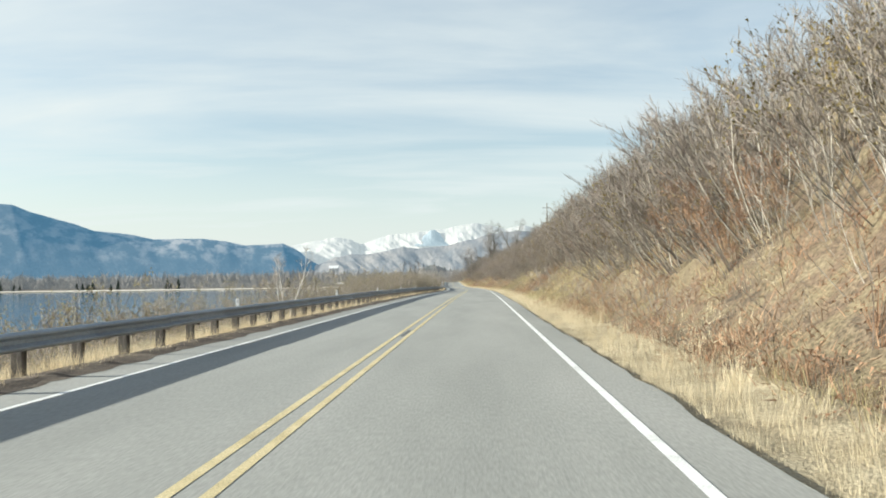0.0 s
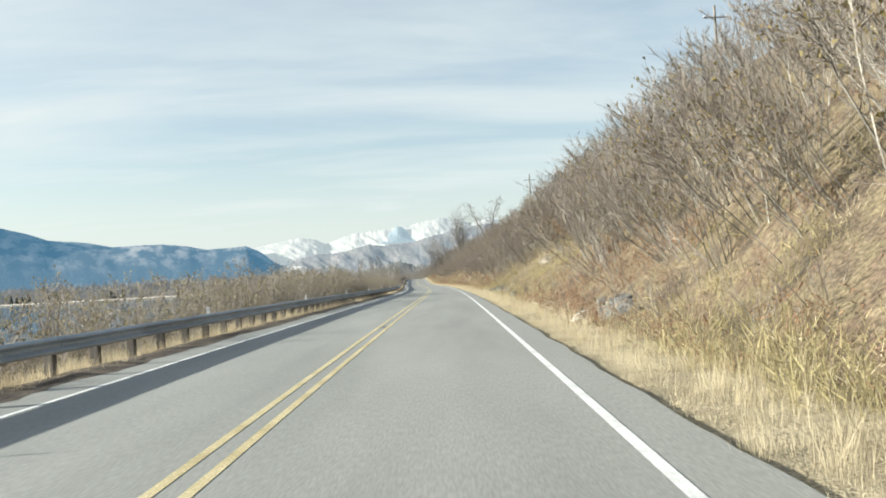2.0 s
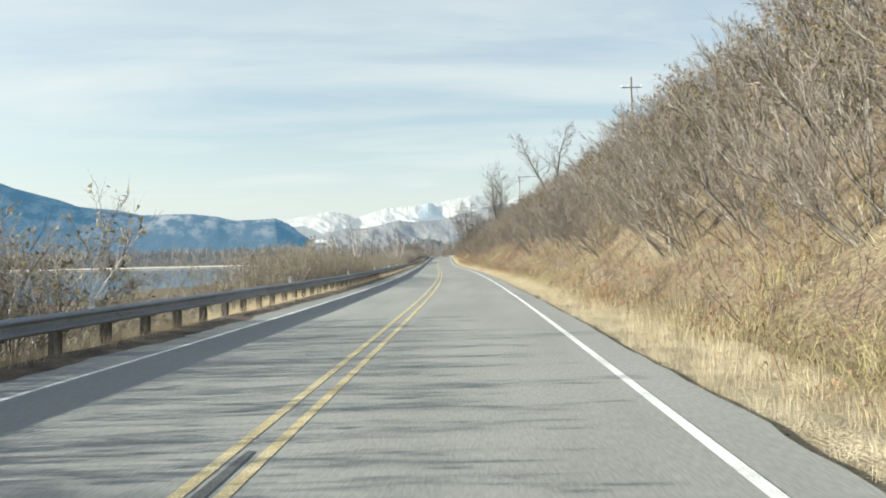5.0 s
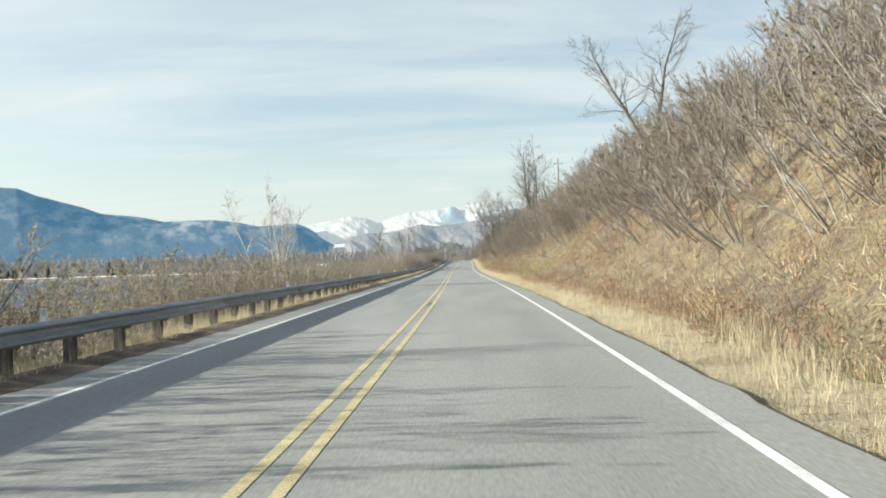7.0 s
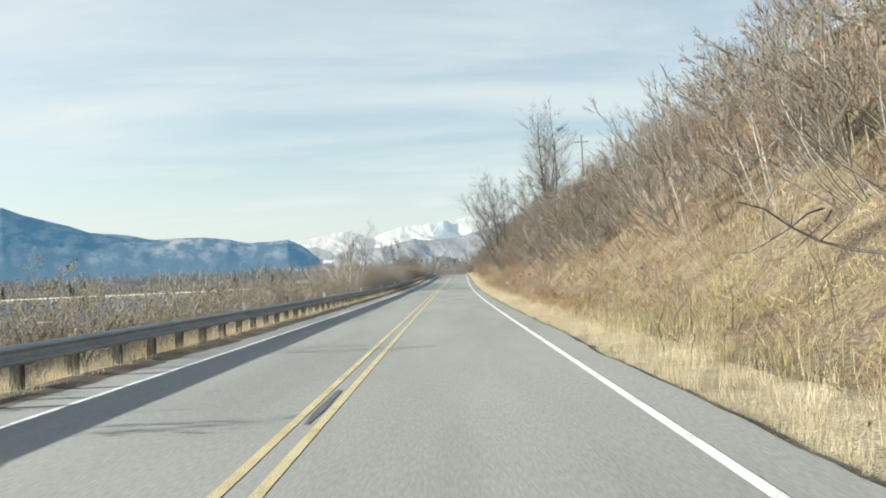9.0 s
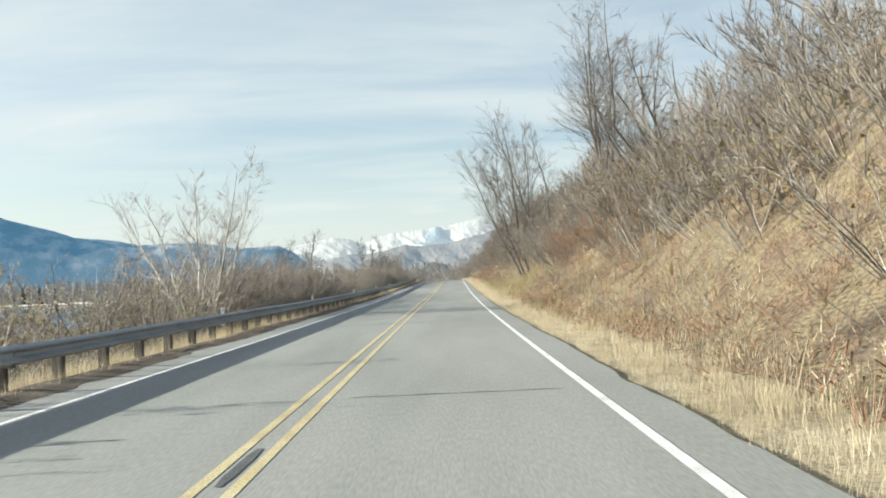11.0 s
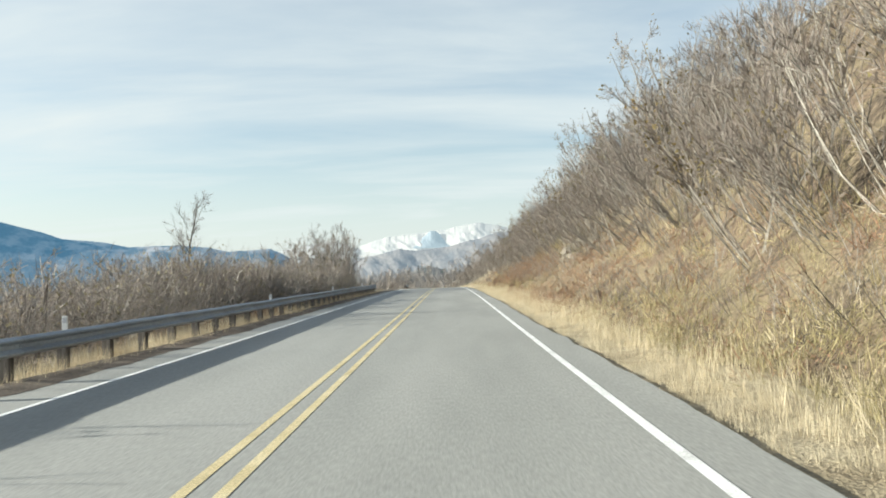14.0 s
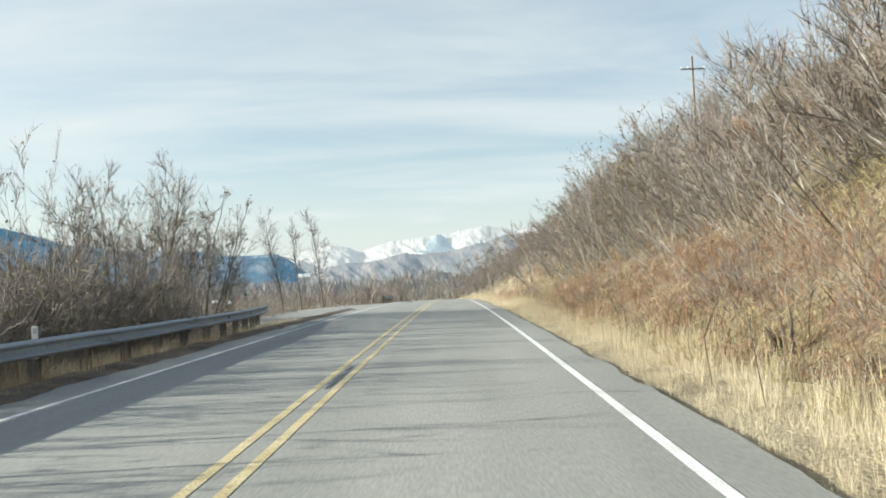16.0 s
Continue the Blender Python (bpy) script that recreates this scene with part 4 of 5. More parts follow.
scatter("hillside_brush", LEAFY, P, SHRUB_MATS, "olive-leaved brush high on the hillside", "brush", (0.8, 1.2), 0.1, 38, None, 0.9)
_, _, P = spread_over(190, 478, 680, 8.0, 16, 35)
scatter("hillside_brush", LIGHT + LIGHTLEAF, P, SHRUB_MATS, "bare brown brush on the hillside farther along the road", "brush", (0.8, 1.3), 0.12, 36, None, 1.0)

# the low side: sparse brush by the lake with open stretches, then a dense thicket
TOP_S = [0, 31, 35, 51, 54, 64, 67, 95, 105, 153, 159, 174, 180, 200, 212, 230, 250, 265, 315, 330, 345, 366, 374, 388, 394, 440, 452, 500, 700]
TOP_Z = [0.5, 0.6, 1.1, 1.2, 0.3, 0.3, 1.4, 1.6, 2.5, 2.5, 0.1, 0.1, 2.2, 2.2, 1.6, 1.9, 2.0, 1.8, 1.9, 2.5, 2.7, 2.6, 1.5, 1.5, 2.5, 2.4, 0.6, 1.2, 2.5]
MANY = [0.35, 0.4, 0.85, 0.85, 0.25, 0.25, 0.7, 0.7, 1.0, 1.0, 0.15, 0.15, 0.95, 0.9, 0.7, 0.8, 0.9, 0.85, 0.5, 0.15, 0.1, 0.1, 0.1, 0.1, 0.1, 0.1, 0.1, 0.1, 0.1]


def to_top(s, d, height):
    """Size at which a shrub of that height reaches the brush's top at the way s."""
    return np.clip((np.interp(s, TOP_S, TOP_Z) + centre(s)[2] - ground(s, d)) / height, 0.2, 1.9)


s_, d_, P = spread_over(930, 14, 335, -17, -7.6, 41, lambda s, d: np.interp(s, TOP_S, MANY) * np.where((s > 157) & (s < 207) & (d < -11.2), 0.06, 1), 0.85)
_near = d_ > -10.6
for near_, kinds_, label_ in ((True, NEARLAKE, "grey-brown brush with thin pale stems and last leaves behind the guardrail"), (False, LAKE, "grey-brown brush on the low ground by the lake")):
    k_ = _near == near_
    scatter("lakeside_brush", kinds_, P[k_], LOW_MATS, label_, "brush", (0.72, 1.0), 0.06, 42, to_top(s_[k_], d_[k_], tall(kinds_)))
for s0_, s1_, n_, d0_ in ((132, 156, 78, -15), (179, 204, 50, -11)):
    s_, d_, P = spread_over(n_, s0_, s1_, d0_, -8.0, 40 + n_ + s0_, None, 0.9)
    scatter("lakeside_brush", NEARLAKE, P, LOW_MATS, "rounded thick stand of grey-brown brush behind the guardrail", "brush", (0.8, 1.05), 0.06, s0_, to_top(s_, d_, tall(LAKE)))
s_, d_, P = spread_over(300, 192, 318, -20, -7.4, 143, lambda s, d: 0.35 + 0.65 * patchy(s, d, 66, 7.0, 0.38, 0.52), 0.9)
scatter("lakeside_bushes", BUSH, P, LOW_MATS, "rounded olive-brown bushes with last leaves behind the guardrail", "bushes", (0.75, 1.05), 0.06, 144, np.clip(to_top(s_, d_, tall(BUSH)), 0.2, 1.6))
_, _, P = spread_over(1800, 5, 335, -33, -7.5, 43, None, 1.4)
scatter("reeds", [mound(340 + i, 26, 0.6) for i in range(4)], P, [M_TWIG], "brown dry weeds on the low lakeside ground", "weeds", (0.8, 1.8), 0.12, 44)
_, _, P = spread_over(1500, 150, 335, -12, -6.8, 49, lambda s, d: patchy(s, d, 95, 8, 0.4, 0.55))
scatter("bank_weeds", MOUND, P, [M_OLIVE], "yellow-green weeds on the lakeside bank", "weeds", (0.7, 1.5), 0.12, 50)
s_, d_, P = spread_over(720, 316, 470, -15.5, -8.6, 45, lambda s, d: np.clip((s - 312) / 25, 0.2, 1), 0.75)
_near = d_ > -10.8
for near_, kinds_, label_ in ((True, NEARDENSE, "dense leafless brown thicket behind the guardrail"), (False, DENSE, "dense leafless brown thicket deeper on the low side")):
    k_ = _near == near_
    scatter("thicket", kinds_, P[k_], LOW_MATS, label_, "thicket", (0.78, 1.02), 0.06, 46, to_top(s_[k_], d_[k_], tall(kinds_)))
s_, d_, P = spread_over(200, 407, 448, -14.0, -9.2, 145, None, 0.8)
scatter("thicket", DENSE, P, [M_BARK, M_GREYTWIG, M_PALELEAF], "purple-brown tangled thicket near the guardrail's end", "thicket", (0.75, 0.95), 0.06, 146, np.clip((2.7 + centre(s_)[2] - ground(s_, d_)) / tall(DENSE), 0.3, 1.9))
s_, d_, P = spread_over(230, 482, 640, -40, -9.5, 47, None, 1.3)
scatter("thicket", BUSH, P, SHRUB_MATS, "rounded brown brush beyond the turnout", "thicket", (0.8, 1.5), 0.08, 48)
_, _, P = spread_over(110, 640, 900, -70, -10, 57, None, 1.3)
scatter("thicket", BUSH, P, SHRUB_MATS, "rounded brown brush farther along the road", "thicket", (1.3, 2.4), 0.08, 58)

# far woods on the flat beyond the lake and round the road's end


def far_tree(seed, h=9.0, m=0):
    rs = np.random.RandomState(seed)
    np.random.seed(seed)
    g = Geo()
    n = 22
    st = np.stack([rs.randn(n) * 0.8, rs.randn(n) * 0.8, rs.uniform(-0.3, h * 0.55, n)], 1)
    w = np.stack([rs.randn(n) * 0.35, rs.randn(n) * 0.35, np.ones(n)], 1)
    w /= np.linalg.norm(w, axis=1)[:, None]
    g.twigs(st, w, rs.uniform(0.3, 0.55, n) * h, rs.uniform(0.35, 0.7, n), m)
    return g.arrays()


def flat_pos(n, x0, x1, y0, y1, seed, z=-3.7):
    rs = np.random.RandomState(seed)
    return np.stack([rs.uniform(x0, x1, n), rs.uniform(y0, y1, n), np.full(n, z)], 1)


def thinned(p, seed, size):
    """Keep the places where a wood stands, so that its edge is ragged."""
    return p[fbm(p[:, 0] / size, p[:, 1] / size, seed) + np.random.RandomState(seed).uniform(-0.12, 0.12, len(p)) > 0.45]


FAR = [far_tree(800 + i) for i in range(6)]
_rs = np.random.RandomState(52)
_mid = np.stack([-60 + _rs.randn(1300) * 190, 1250 + _rs.uniform(-250, 700, 1300), np.full(1300, -3.7)], 1)
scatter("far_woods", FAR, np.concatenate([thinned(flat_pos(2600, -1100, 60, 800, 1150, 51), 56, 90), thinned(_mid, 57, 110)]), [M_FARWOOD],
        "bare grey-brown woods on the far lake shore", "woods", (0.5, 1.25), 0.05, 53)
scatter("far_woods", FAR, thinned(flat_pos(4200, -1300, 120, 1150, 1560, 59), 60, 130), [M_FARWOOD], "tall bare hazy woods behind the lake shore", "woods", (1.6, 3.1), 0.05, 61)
def bare_crown(seed, h=8.0):
    """A bare tree seen far off: a few stems and a fan of fine twigs."""
    rs = np.random.RandomState(seed)
    np.random.seed(seed)
    g = Geo()
    n, k = 70, 5
    w = np.stack([rs.randn(k) * 0.16, rs.randn(k) * 0.16, np.ones(k)], 1)
    g.twigs(np.stack([rs.randn(k) * 0.3, rs.randn(k) * 0.3, np.full(k, -0.3)], 1), w, np.full(k, h * 0.9), np.full(k, 0.22), 0)
    u = rs.uniform(0.2, 0.95, n)
    st = w[rs.randint(0, k, n)] * (u * h * 0.85)[:, None]
    tw = np.stack([rs.randn(n) * 0.6, rs.randn(n) * 0.6, np.ones(n)], 1)
    tw /= np.linalg.norm(tw, axis=1)[:, None]
    g.twigs(st, tw, rs.uniform(0.12, 0.3, n) * h, rs.uniform(0.06, 0.13, n), 1)
    return g.arrays()


WOOD = [bare_crown(850 + i) for i in range(8)]
_rs = np.random.RandomState(54)
_q, _o = _rs.uniform(560, 900, 620), _rs.uniform(-75, 40, 620)
_ok = (np.abs(_o) > 8) | (_q > 690)
scatter("far_woods", WOOD, np.stack(spot(_q[_ok], _o[_ok]), 1), [M_BARK, M_TWIG], "pale bare woods where the road goes out of sight", "woods", (0.5, 1.05), 0.06, 55)

# ---------------------------------------------------------------- guardrail
RAIL_S0, POST_GAP = -6.0, 1.905
PROFILE = [(0.0, -0.155), (0.022, -0.15), (0.08, -0.112), (0.08, -0.085), (0.004, -0.03), (0.004, 0.03), (0.08, 0.085), (0.08, 0.112), (0.022, 0.15), (0.0, 0.155)]


def beam_mesh(length):
    """A W-shaped steel beam of that length along y, 5 mm thick."""
    outer = [(x, z) for x, z in PROFILE]
    inner = [(x - 0.006, z) for x, z in PROFILE][::-1]
    loop = outer + inner
    n = len(loop)
    ys = [0.0, length]
    v = [(x, y, z) for y in ys for x, z in loop]
    f = [(i, (i + 1) % n, (i + 1) % n + n, i + n) for i in range(n)]
    bm = bmesh.new()
    vs = [bm.verts.new(c) for c in v]
    for q in f:
        bm.faces.new([vs[i] for i in q])
    bm.faces.new(vs[:n][::-1])
    bm.faces.new(vs[n:])
    bmesh.ops.recalc_face_normals(bm, faces=bm.faces)
    return bm_mesh("rail_panel", bm, [M_STEEL])


def post_mesh():
    """A driven wooden post with a sawn top."""
    bm = bmesh.new()
    box(bm, -0.10, 0.08, -0.075, 0.075, -1.2, 0.70, 0.012)
    return bm_mesh("post", bm, [M_POST])


def block_mesh():
    bm = bmesh.new()
    box(bm, 0.082, 0.20, -0.07, 0.07, 0.42, 0.72, 0.008)
    return bm_mesh("offset_block", bm, [M_POST])


def bolt_mesh():
    bm = bmesh.new()
    bmesh.ops.create_cone(bm, cap_ends=True, segments=8, radius1=0.018, radius2=0.012, depth=0.02, matrix=Matrix.Rotation(radians(90), 4, "Y"))
    return bm_mesh("bolt", bm, [M_STEEL])


def along(s, d, z=0.0, turn=0.0):
    x, y, zz = place(s, d, z)
    return Matrix.Translation((float(x), float(y), float(zz))) @ Matrix.Rotation(float(heading(s)) + turn, 4, "Z")


def guardrail(s0, s1, label, flare=0.0):
    """A steel guardrail on wooden posts; its last two panels bend away from the road by flare metres."""
    root = tagged(new("guardrail"), label, "guardrail")
    x, y, z = place(s0, -5.0)
    root.location = (float(x), float(y), float(z))
    bpy.context.view_layer.update()
    inv = root.matrix_basis.inverted()
    panel, post, block, bolt = beam_mesh(3.81 + 0.16), post_mesh(), block_mesh(), bolt_mesh()
    n = int((s1 - s0) / (2 * POST_GAP))
    end = s0 + n * 2 * POST_GAP

    def offset(s):
        return -5.0 - flare * max(0.0, (s - (end - 11.4)) / 11.4) ** 1.6

    for k in range(n):
        s = s0 + k * 2 * POST_GAP
        a, b = along(s, offset(s), 0.60), along(s + 3.81, offset(s + 3.81), 0.60)
        way = b.translation - a.translation
        turn = way.to_track_quat("Y", "Z").to_matrix().to_4x4()
        lift = Matrix.Translation((0.007 * (k % 2), 0, random.uniform(-0.008, 0.008)))
        part("rail_panel", panel, root, m=inv @ Matrix.Translation(a.translation) @ turn @ lift)
        for h in (0, 1):
            sp = s + h * POST_GAP
            m = inv @ along(sp, offset(sp) - 0.205, random.uniform(-0.02, 0.01), random.uniform(-0.04, 0.04))
            p = part("post", post, root, m=m)
            part("offset_block", block, p)
            part("bolt", bolt, p, m=m.inverted() @ inv @ along(sp, offset(sp) + 0.013, 0.60))
    return root


guardrail(RAIL_S0, 452.0, "long dull galvanised W-beam guardrail on weathered wooden posts", 1.1)
guardrail(500.0, 524.0, "short stretch of dark guardrail bending off beyond the turnout", 1.4)


def marker(s):
    """A white marker post on the rail."""
    root = tagged(new("marker_post"), "short white plastic marker post fixed behind the guardrail beam", "marker post", "marker posts on the guardrail")
    root.matrix_basis = along(s, -5.058, 0.0, 0.0)
    bm = bmesh.new()
    box(bm, -0.05, 0.05, -0.012, 0.012, 0.44, 0.98, 0.005)
    stake = part("stake", bm_mesh("stake", bm, [M_MARKER]), root)
    bm = bmesh.new()
    box(bm, -0.036, 0.036, -0.019, -0.0125, 0.86, 0.95, 0.002)
    part("reflector", bm_mesh("reflector", bm, [M_REFLECT]), stake, "grey reflector patch")
    return root


_first = marker(33.7)
for k in range(1, 25):
    s_ = 33.7 + 16.52 * k
    copy_thing(_first, along(s_ + random.uniform(-0.3, 0.3), -5.058, random.uniform(-0.04, 0.03), 0.0))

# ---------------------------------------------------------------- trees


def tree(name, s, d, height, trunks, label, category="tree", seed=1, fan=0.3, lean=(0, 0), radius=0.16, limbs=14, dz=0.0, bush=1.0, group="", low=0.25, bark=None, fine=0.010, leaves=0):
    """A bare tree: tapered trunks, rising limbs with side branches, and a crown of fine twigs."""
    rs = np.random.RandomState(seed)
    np.random.seed(seed)
    root = tagged(new(name), label, category, group)
    x, y, z = spot(s, d, dz)
    root.location = (float(x), float(y), float(z))
    crown = Geo()
    for k in range(trunks):
        g = Geo()
        a = 2 * np.pi * (k + rs.uniform(-0.3, 0.3)) / max(trunks, 1)
        out = np.array([np.cos(a), np.sin(a), 0]) * (fan if trunks > 1 else 0)
        H = height * (1 if k == 0 else rs.uniform(0.72, 1.0))
        p = out * 0.5 + np.array([0, 0, -0.4])
        w = unit(np.array([lean[0], lean[1], 1.0]) + out * rs.uniform(0.5, 1.0))
        pts = [p]
        m = 9
        for i in range(m):
            w = unit(w + rs.randn(3) * 0.075 + np.array([0, 0, 0.07]))
            p = p + w * (H + 0.4) / m
            pts.append(p)
        pts = np.array(pts)
        r0 = radius * rs.uniform(0.8, 1.1) * (1 if trunks == 1 else 0.8)
        rad = r0 * (1 - np.linspace(0, 1, m + 1)) ** 0.85 + 0.012
        rad[0] *= 1.35
        g.tube(pts, rad, 7, 0)
        v, f, mi = g.arrays()
        part("trunk", mesh_from("trunk", v, f, [bark or M_TREEBARK], mi, True), root)
        for b in range(limbs):
            t = (low + (0.97 - low) * (b + rs.rand()) / limbs) * m
            i = min(int(t), m - 1)
            q = pts[i] + (pts[i + 1] - pts[i]) * (t - i)
            a = rs.uniform(0, 2 * np.pi)
            ax = unit(pts[i + 1] - pts[i])
            bw = unit(ax * rs.uniform(0.6, 1.1) + np.array([np.cos(a), np.sin(a), 0.1]) * bush)
            L = height * rs.uniform(0.17, 0.34) * (1.2 - 0.75 * t / m)
            br = max(rad[i] * 0.40, 0.009)
            bp = [q]
            for j in range(4):
                bw = unit(bw + rs.randn(3) * 0.16 + np.array([0, 0, 0.12]))
                bp.append(bp[-1] + bw * L / 4)
            bp = np.array(bp)
            crown.tube(bp, np.linspace(br, 0.007, 5), 4, 0)
            for c in range(8):
                tt = rs.uniform(0.2, 1.0) * 4
                j = min(int(tt), 3)
                o = bp[j] + (bp[j + 1] - bp[j]) * (tt - j)
                cw = unit(unit(bp[j + 1] - bp[j]) + rs.randn(3) * 0.6 + np.array([0, 0, 0.15]))
                cl_ = L * rs.uniform(0.3, 0.6)
                e = o + cw * cl_
                crown.cone(o, e, max(0.008, fine * 0.9))
                nt = 11
                tw = cw + rs.randn(nt, 3) * 0.4 + np.array([0, 0, 0.15])
                tw /= np.linalg.norm(tw, axis=1)[:, None]
                crown.twigs(o + (e - o) * rs.uniform(0.2, 1, nt)[:, None], tw, rs.uniform(0.25, 0.6, nt) * cl_ + 0.12, np.full(nt, fine), 1)
    v, f, mi = crown.arrays()
    crown_ = part("crown", mesh_from("crown", v, f, [bark or M_TREEBARK, M_GREYTWIG if bark else M_TREETWIG], mi), root, "bare crown of limbs and fine twigs")
    if leaves:
        g = Geo()
        tip = v[f[mi == 1][:, 2]]
        tip = tip[tip[:, 2] > np.quantile(tip[:, 2], 0.4)]
        c = tip[rs.randint(0, len(tip), leaves)]
        lw = rs.randn(leaves, 3)
        lw /= np.linalg.norm(lw, axis=1)[:, None]
        g.twigs(c, lw, rs.uniform(0.07, 0.13, leaves), rs.uniform(0.06, 0.10, leaves), 0)
        v, f, mi = g.arrays()
        part("foliage", mesh_from("foliage", v, f, [M_LEAF], mi), crown_, "last few brown leaves")
    return root


M_BIRCH = mat("birch_bark", [(0.30, 0.28, 0.25), (0.50, 0.47, 0.43), (0.62, 0.60, 0.56)], scale=2.2, fine=16, rough=0.8, bump=0.4, stretch=(1, 1, 0.4))
for k, (s_, d_, h_, lx, r_) in enumerate([(374.7, 9.4, 14.0, -0.48, 0.12), (372.9, 9.7, 14.5, -0.46, 0.075), (369.9, 9.85, 15.5, -0.44, 0.14), (368.0, 10.8, 14.5, -0.44, 0.11), (373.4, 10.0, 13.0, -0.40, 0.07), (371.2, 11.0, 14.0, -0.36, 0.09), (376.4, 10.3, 12.5, -0.34, 0.08), (370.4, 9.5, 11.5, -0.36, 0.065)]):
    tree("leaning_tree", s_, d_, h_, 1, "tall bare tree leaning over the grass bank towards the road", "tree", 900 + k, 0, (lx * 0.84, -0.04), r_, 32, 0, 1.35, "leaning trees on the bank", 0.14, fine=0.009)
tree("slender_tree", 368.4, 11.4, 11.5, 1, "single slender upright bare tree among the brush", "tree", 921, 0, (0.02, 0), 0.09, 12, 0, 0.5, low=0.45)
tree("cottonwood", 368.4, 17.4, 18.0, 5, "big many-stemmed bare cottonwood on the hill crest", "tree", 931, 0.34, (-0.04, 0), 0.22, 26, 0, 1.45, low=0.14, fine=0.013)
tree("cottonwood", 248.5, 16.6, 11.5, 2, "wide bare tree with a forked trunk on the hill crest", "tree", 941, 0.5, (-0.22, 0), 0.24, 20, 0, 1.35, low=0.34, fine=0.013)
tree("lakeside_birch", 239.6, -10.7, 8.4, 5, "clump of pale slender birches behind the guardrail", "tree", 951, 0.3, (-0.06, 0), 0.06, 11, 0, 0.6, "lakeside birches", bark=M_BIRCH, fine=0.007)
tree("lakeside_birch", 61.0, -10.4, 5.2, 3, "small clump of pale bare birches behind the guardrail", "tree", 952, 0.25, (-0.08, 0), 0.05, 9, 0, 0.6, "lakeside birches", bark=M_BIRCH, fine=0.007)
tree("lakeside_birch", 328.5, -9.8, 8.6, 8, "clump of pale bare birches at the thicket's edge", "tree", 953, 0.45, (-0.12, 0), 0.075, 12, 0, 0.7, "lakeside birches", bark=M_BIRCH, fine=0.007)
tree("lakeside_birch", 30.0, -13.5, 4.6, 2, "thin pale birch between the guardrail and the lake", "tree", 954, 0.2, (0, 0), 0.045, 9, 0, 0.6, "lakeside birches", bark=M_BIRCH, fine=0.007)
tree("lone_tree", 455.0, -26.6, 15.0, 1, "lone bare tree standing over the thicket", "tree", 961, 0, (0.05, 0), 0.24, 18, 0, 0.8, low=0.34, fine=0.02)
tree("lone_tree", 396.0, -20.0, 10.0, 3, "bare tree rising out of the thicket", "tree", 962, 0.2, (0.0, 0), 0.1, 10, 0, 0.7, low=0.4)
for k, (s_, d_, h_, n_) in enumerate([(443.0, -12.0, 7.2, 6), (448.5, -11.6, 8.6, 8), (454.0, -11.0, 8.4, 8), (457.0, -10.8, 7.6, 6)]):
    tree("thicket_tree", s_, d_, h_, n_, "many-stemmed bare tree standing out of the thicket", "tree", 980 + k, 0.55, (0.02, 0), 0.06, 9, 0, 1.1, "trees out of the thicket", low=0.3, fine=0.014, leaves=160 if k > 1 else 0)
for k, (s_, d_, h_) in enumerate([(540, -23.6, 16.6), (545, -21.3, 15.0), (552, -19.0, 18.0)]):
    tree("thin_birch", s_, d_, h_, 1, "tall thin bare birch beyond the guardrail's end", "tree", 970 + k, 0, (0.03 * (k - 1), 0), 0.17, 20, 0, 0.42, "thin birches", 0.25, fine=0.025)
for k, (s_, d_, h_) in enumerate([(590, 9.5, 9), (604, 13, 11), (640, -12, 10), (655, 8, 11), (668, -8, 12), (690, 5, 11), (700, -3, 12), (684, -16, 11)]):
    tree("far_tree", s_, d_, h_, 3, "bare tree where the road runs out of sight", "tree", 990 + k, 0.35, (0, 0), 0.15, 9, 0, 1.0, "trees at the road's end", fine=0.04, bark=M_BARK)


for k, (s_, d_, h_) in enumerate([(322, 12.5, 6.5), (398, 12.0, 5.6), (403, 13.2, 6.0), (408, 11.6, 5.2), (420, 12.6, 5.8), (426, 11.6, 5.2)]):
    tree("tall_alder", s_, d_, h_, 6, "tall spreading bare alder rising above the hillside brush", "tree", 1100 + k, 0.75, (-0.35, 0), 0.05, 5, 0, 1.0, "tall alders on the hillside", 0.2, fine=0.009, leaves=220 if s_ > 390 else 0, bark=M_BARK)


def split_plant(root, v, f, mi, twig=M_TWIG):
    """Hang a shrub's stems, twigs and leaves under its root as parts."""
    for nm, k, m in (("trunk", 0, M_BARK), ("crown", 1, twig), ("foliage", 2, M_LEAF)):
        if (mi == k).any():
            used, idx = np.unique(f[mi == k], return_inverse=True)
            part(nm, mesh_from(nm, v[used], idx.reshape(-1, 3), [m]), root)


for k, (s_, d_, h_) in enumerate([(432, -11.4, 7.2), (437, -10.4, 7.8), (441, -10.4, 8.4), (445, -9.6, 8.2), (449.5, -9.8, 8.4), (454, -10.4, 7.6)]):
    root = tagged(new("alder_clump"), "tall many-stemmed alder clump with a few last leaves", "tree", "alder clumps")
    x, y, z = spot(s_, d_)
    root.location = (float(x), float(y), float(z))
    split_plant(root, *shrub(980 + k, h_, 14, 13, 12, 1.25, 200, 0.5, (0, 0, 0), 4, 0.9), M_GREYTWIG)

for k, (s_, d_, h_) in enumerate([(444.5, 10.3, 5.2), (447.5, 9.9, 5.4), (451, 9.5, 4.8), (455, 9.0, 4.2), (459, 9.2, 3.6)]):
    root = tagged(new("leafy_alder"), "dense grey alder bush with small last leaves on the grass bank", "tree", "alder bushes past the stump")
    x, y, z = spot(s_, d_)
    root.location = (float(x), float(y), float(z))
    split_plant(root, *shrub(1300 + k, h_, 14, 11, 11, 1.1, 420, 0.62, (-0.3, -0.05, 0), 4, 0.7, 0.55))

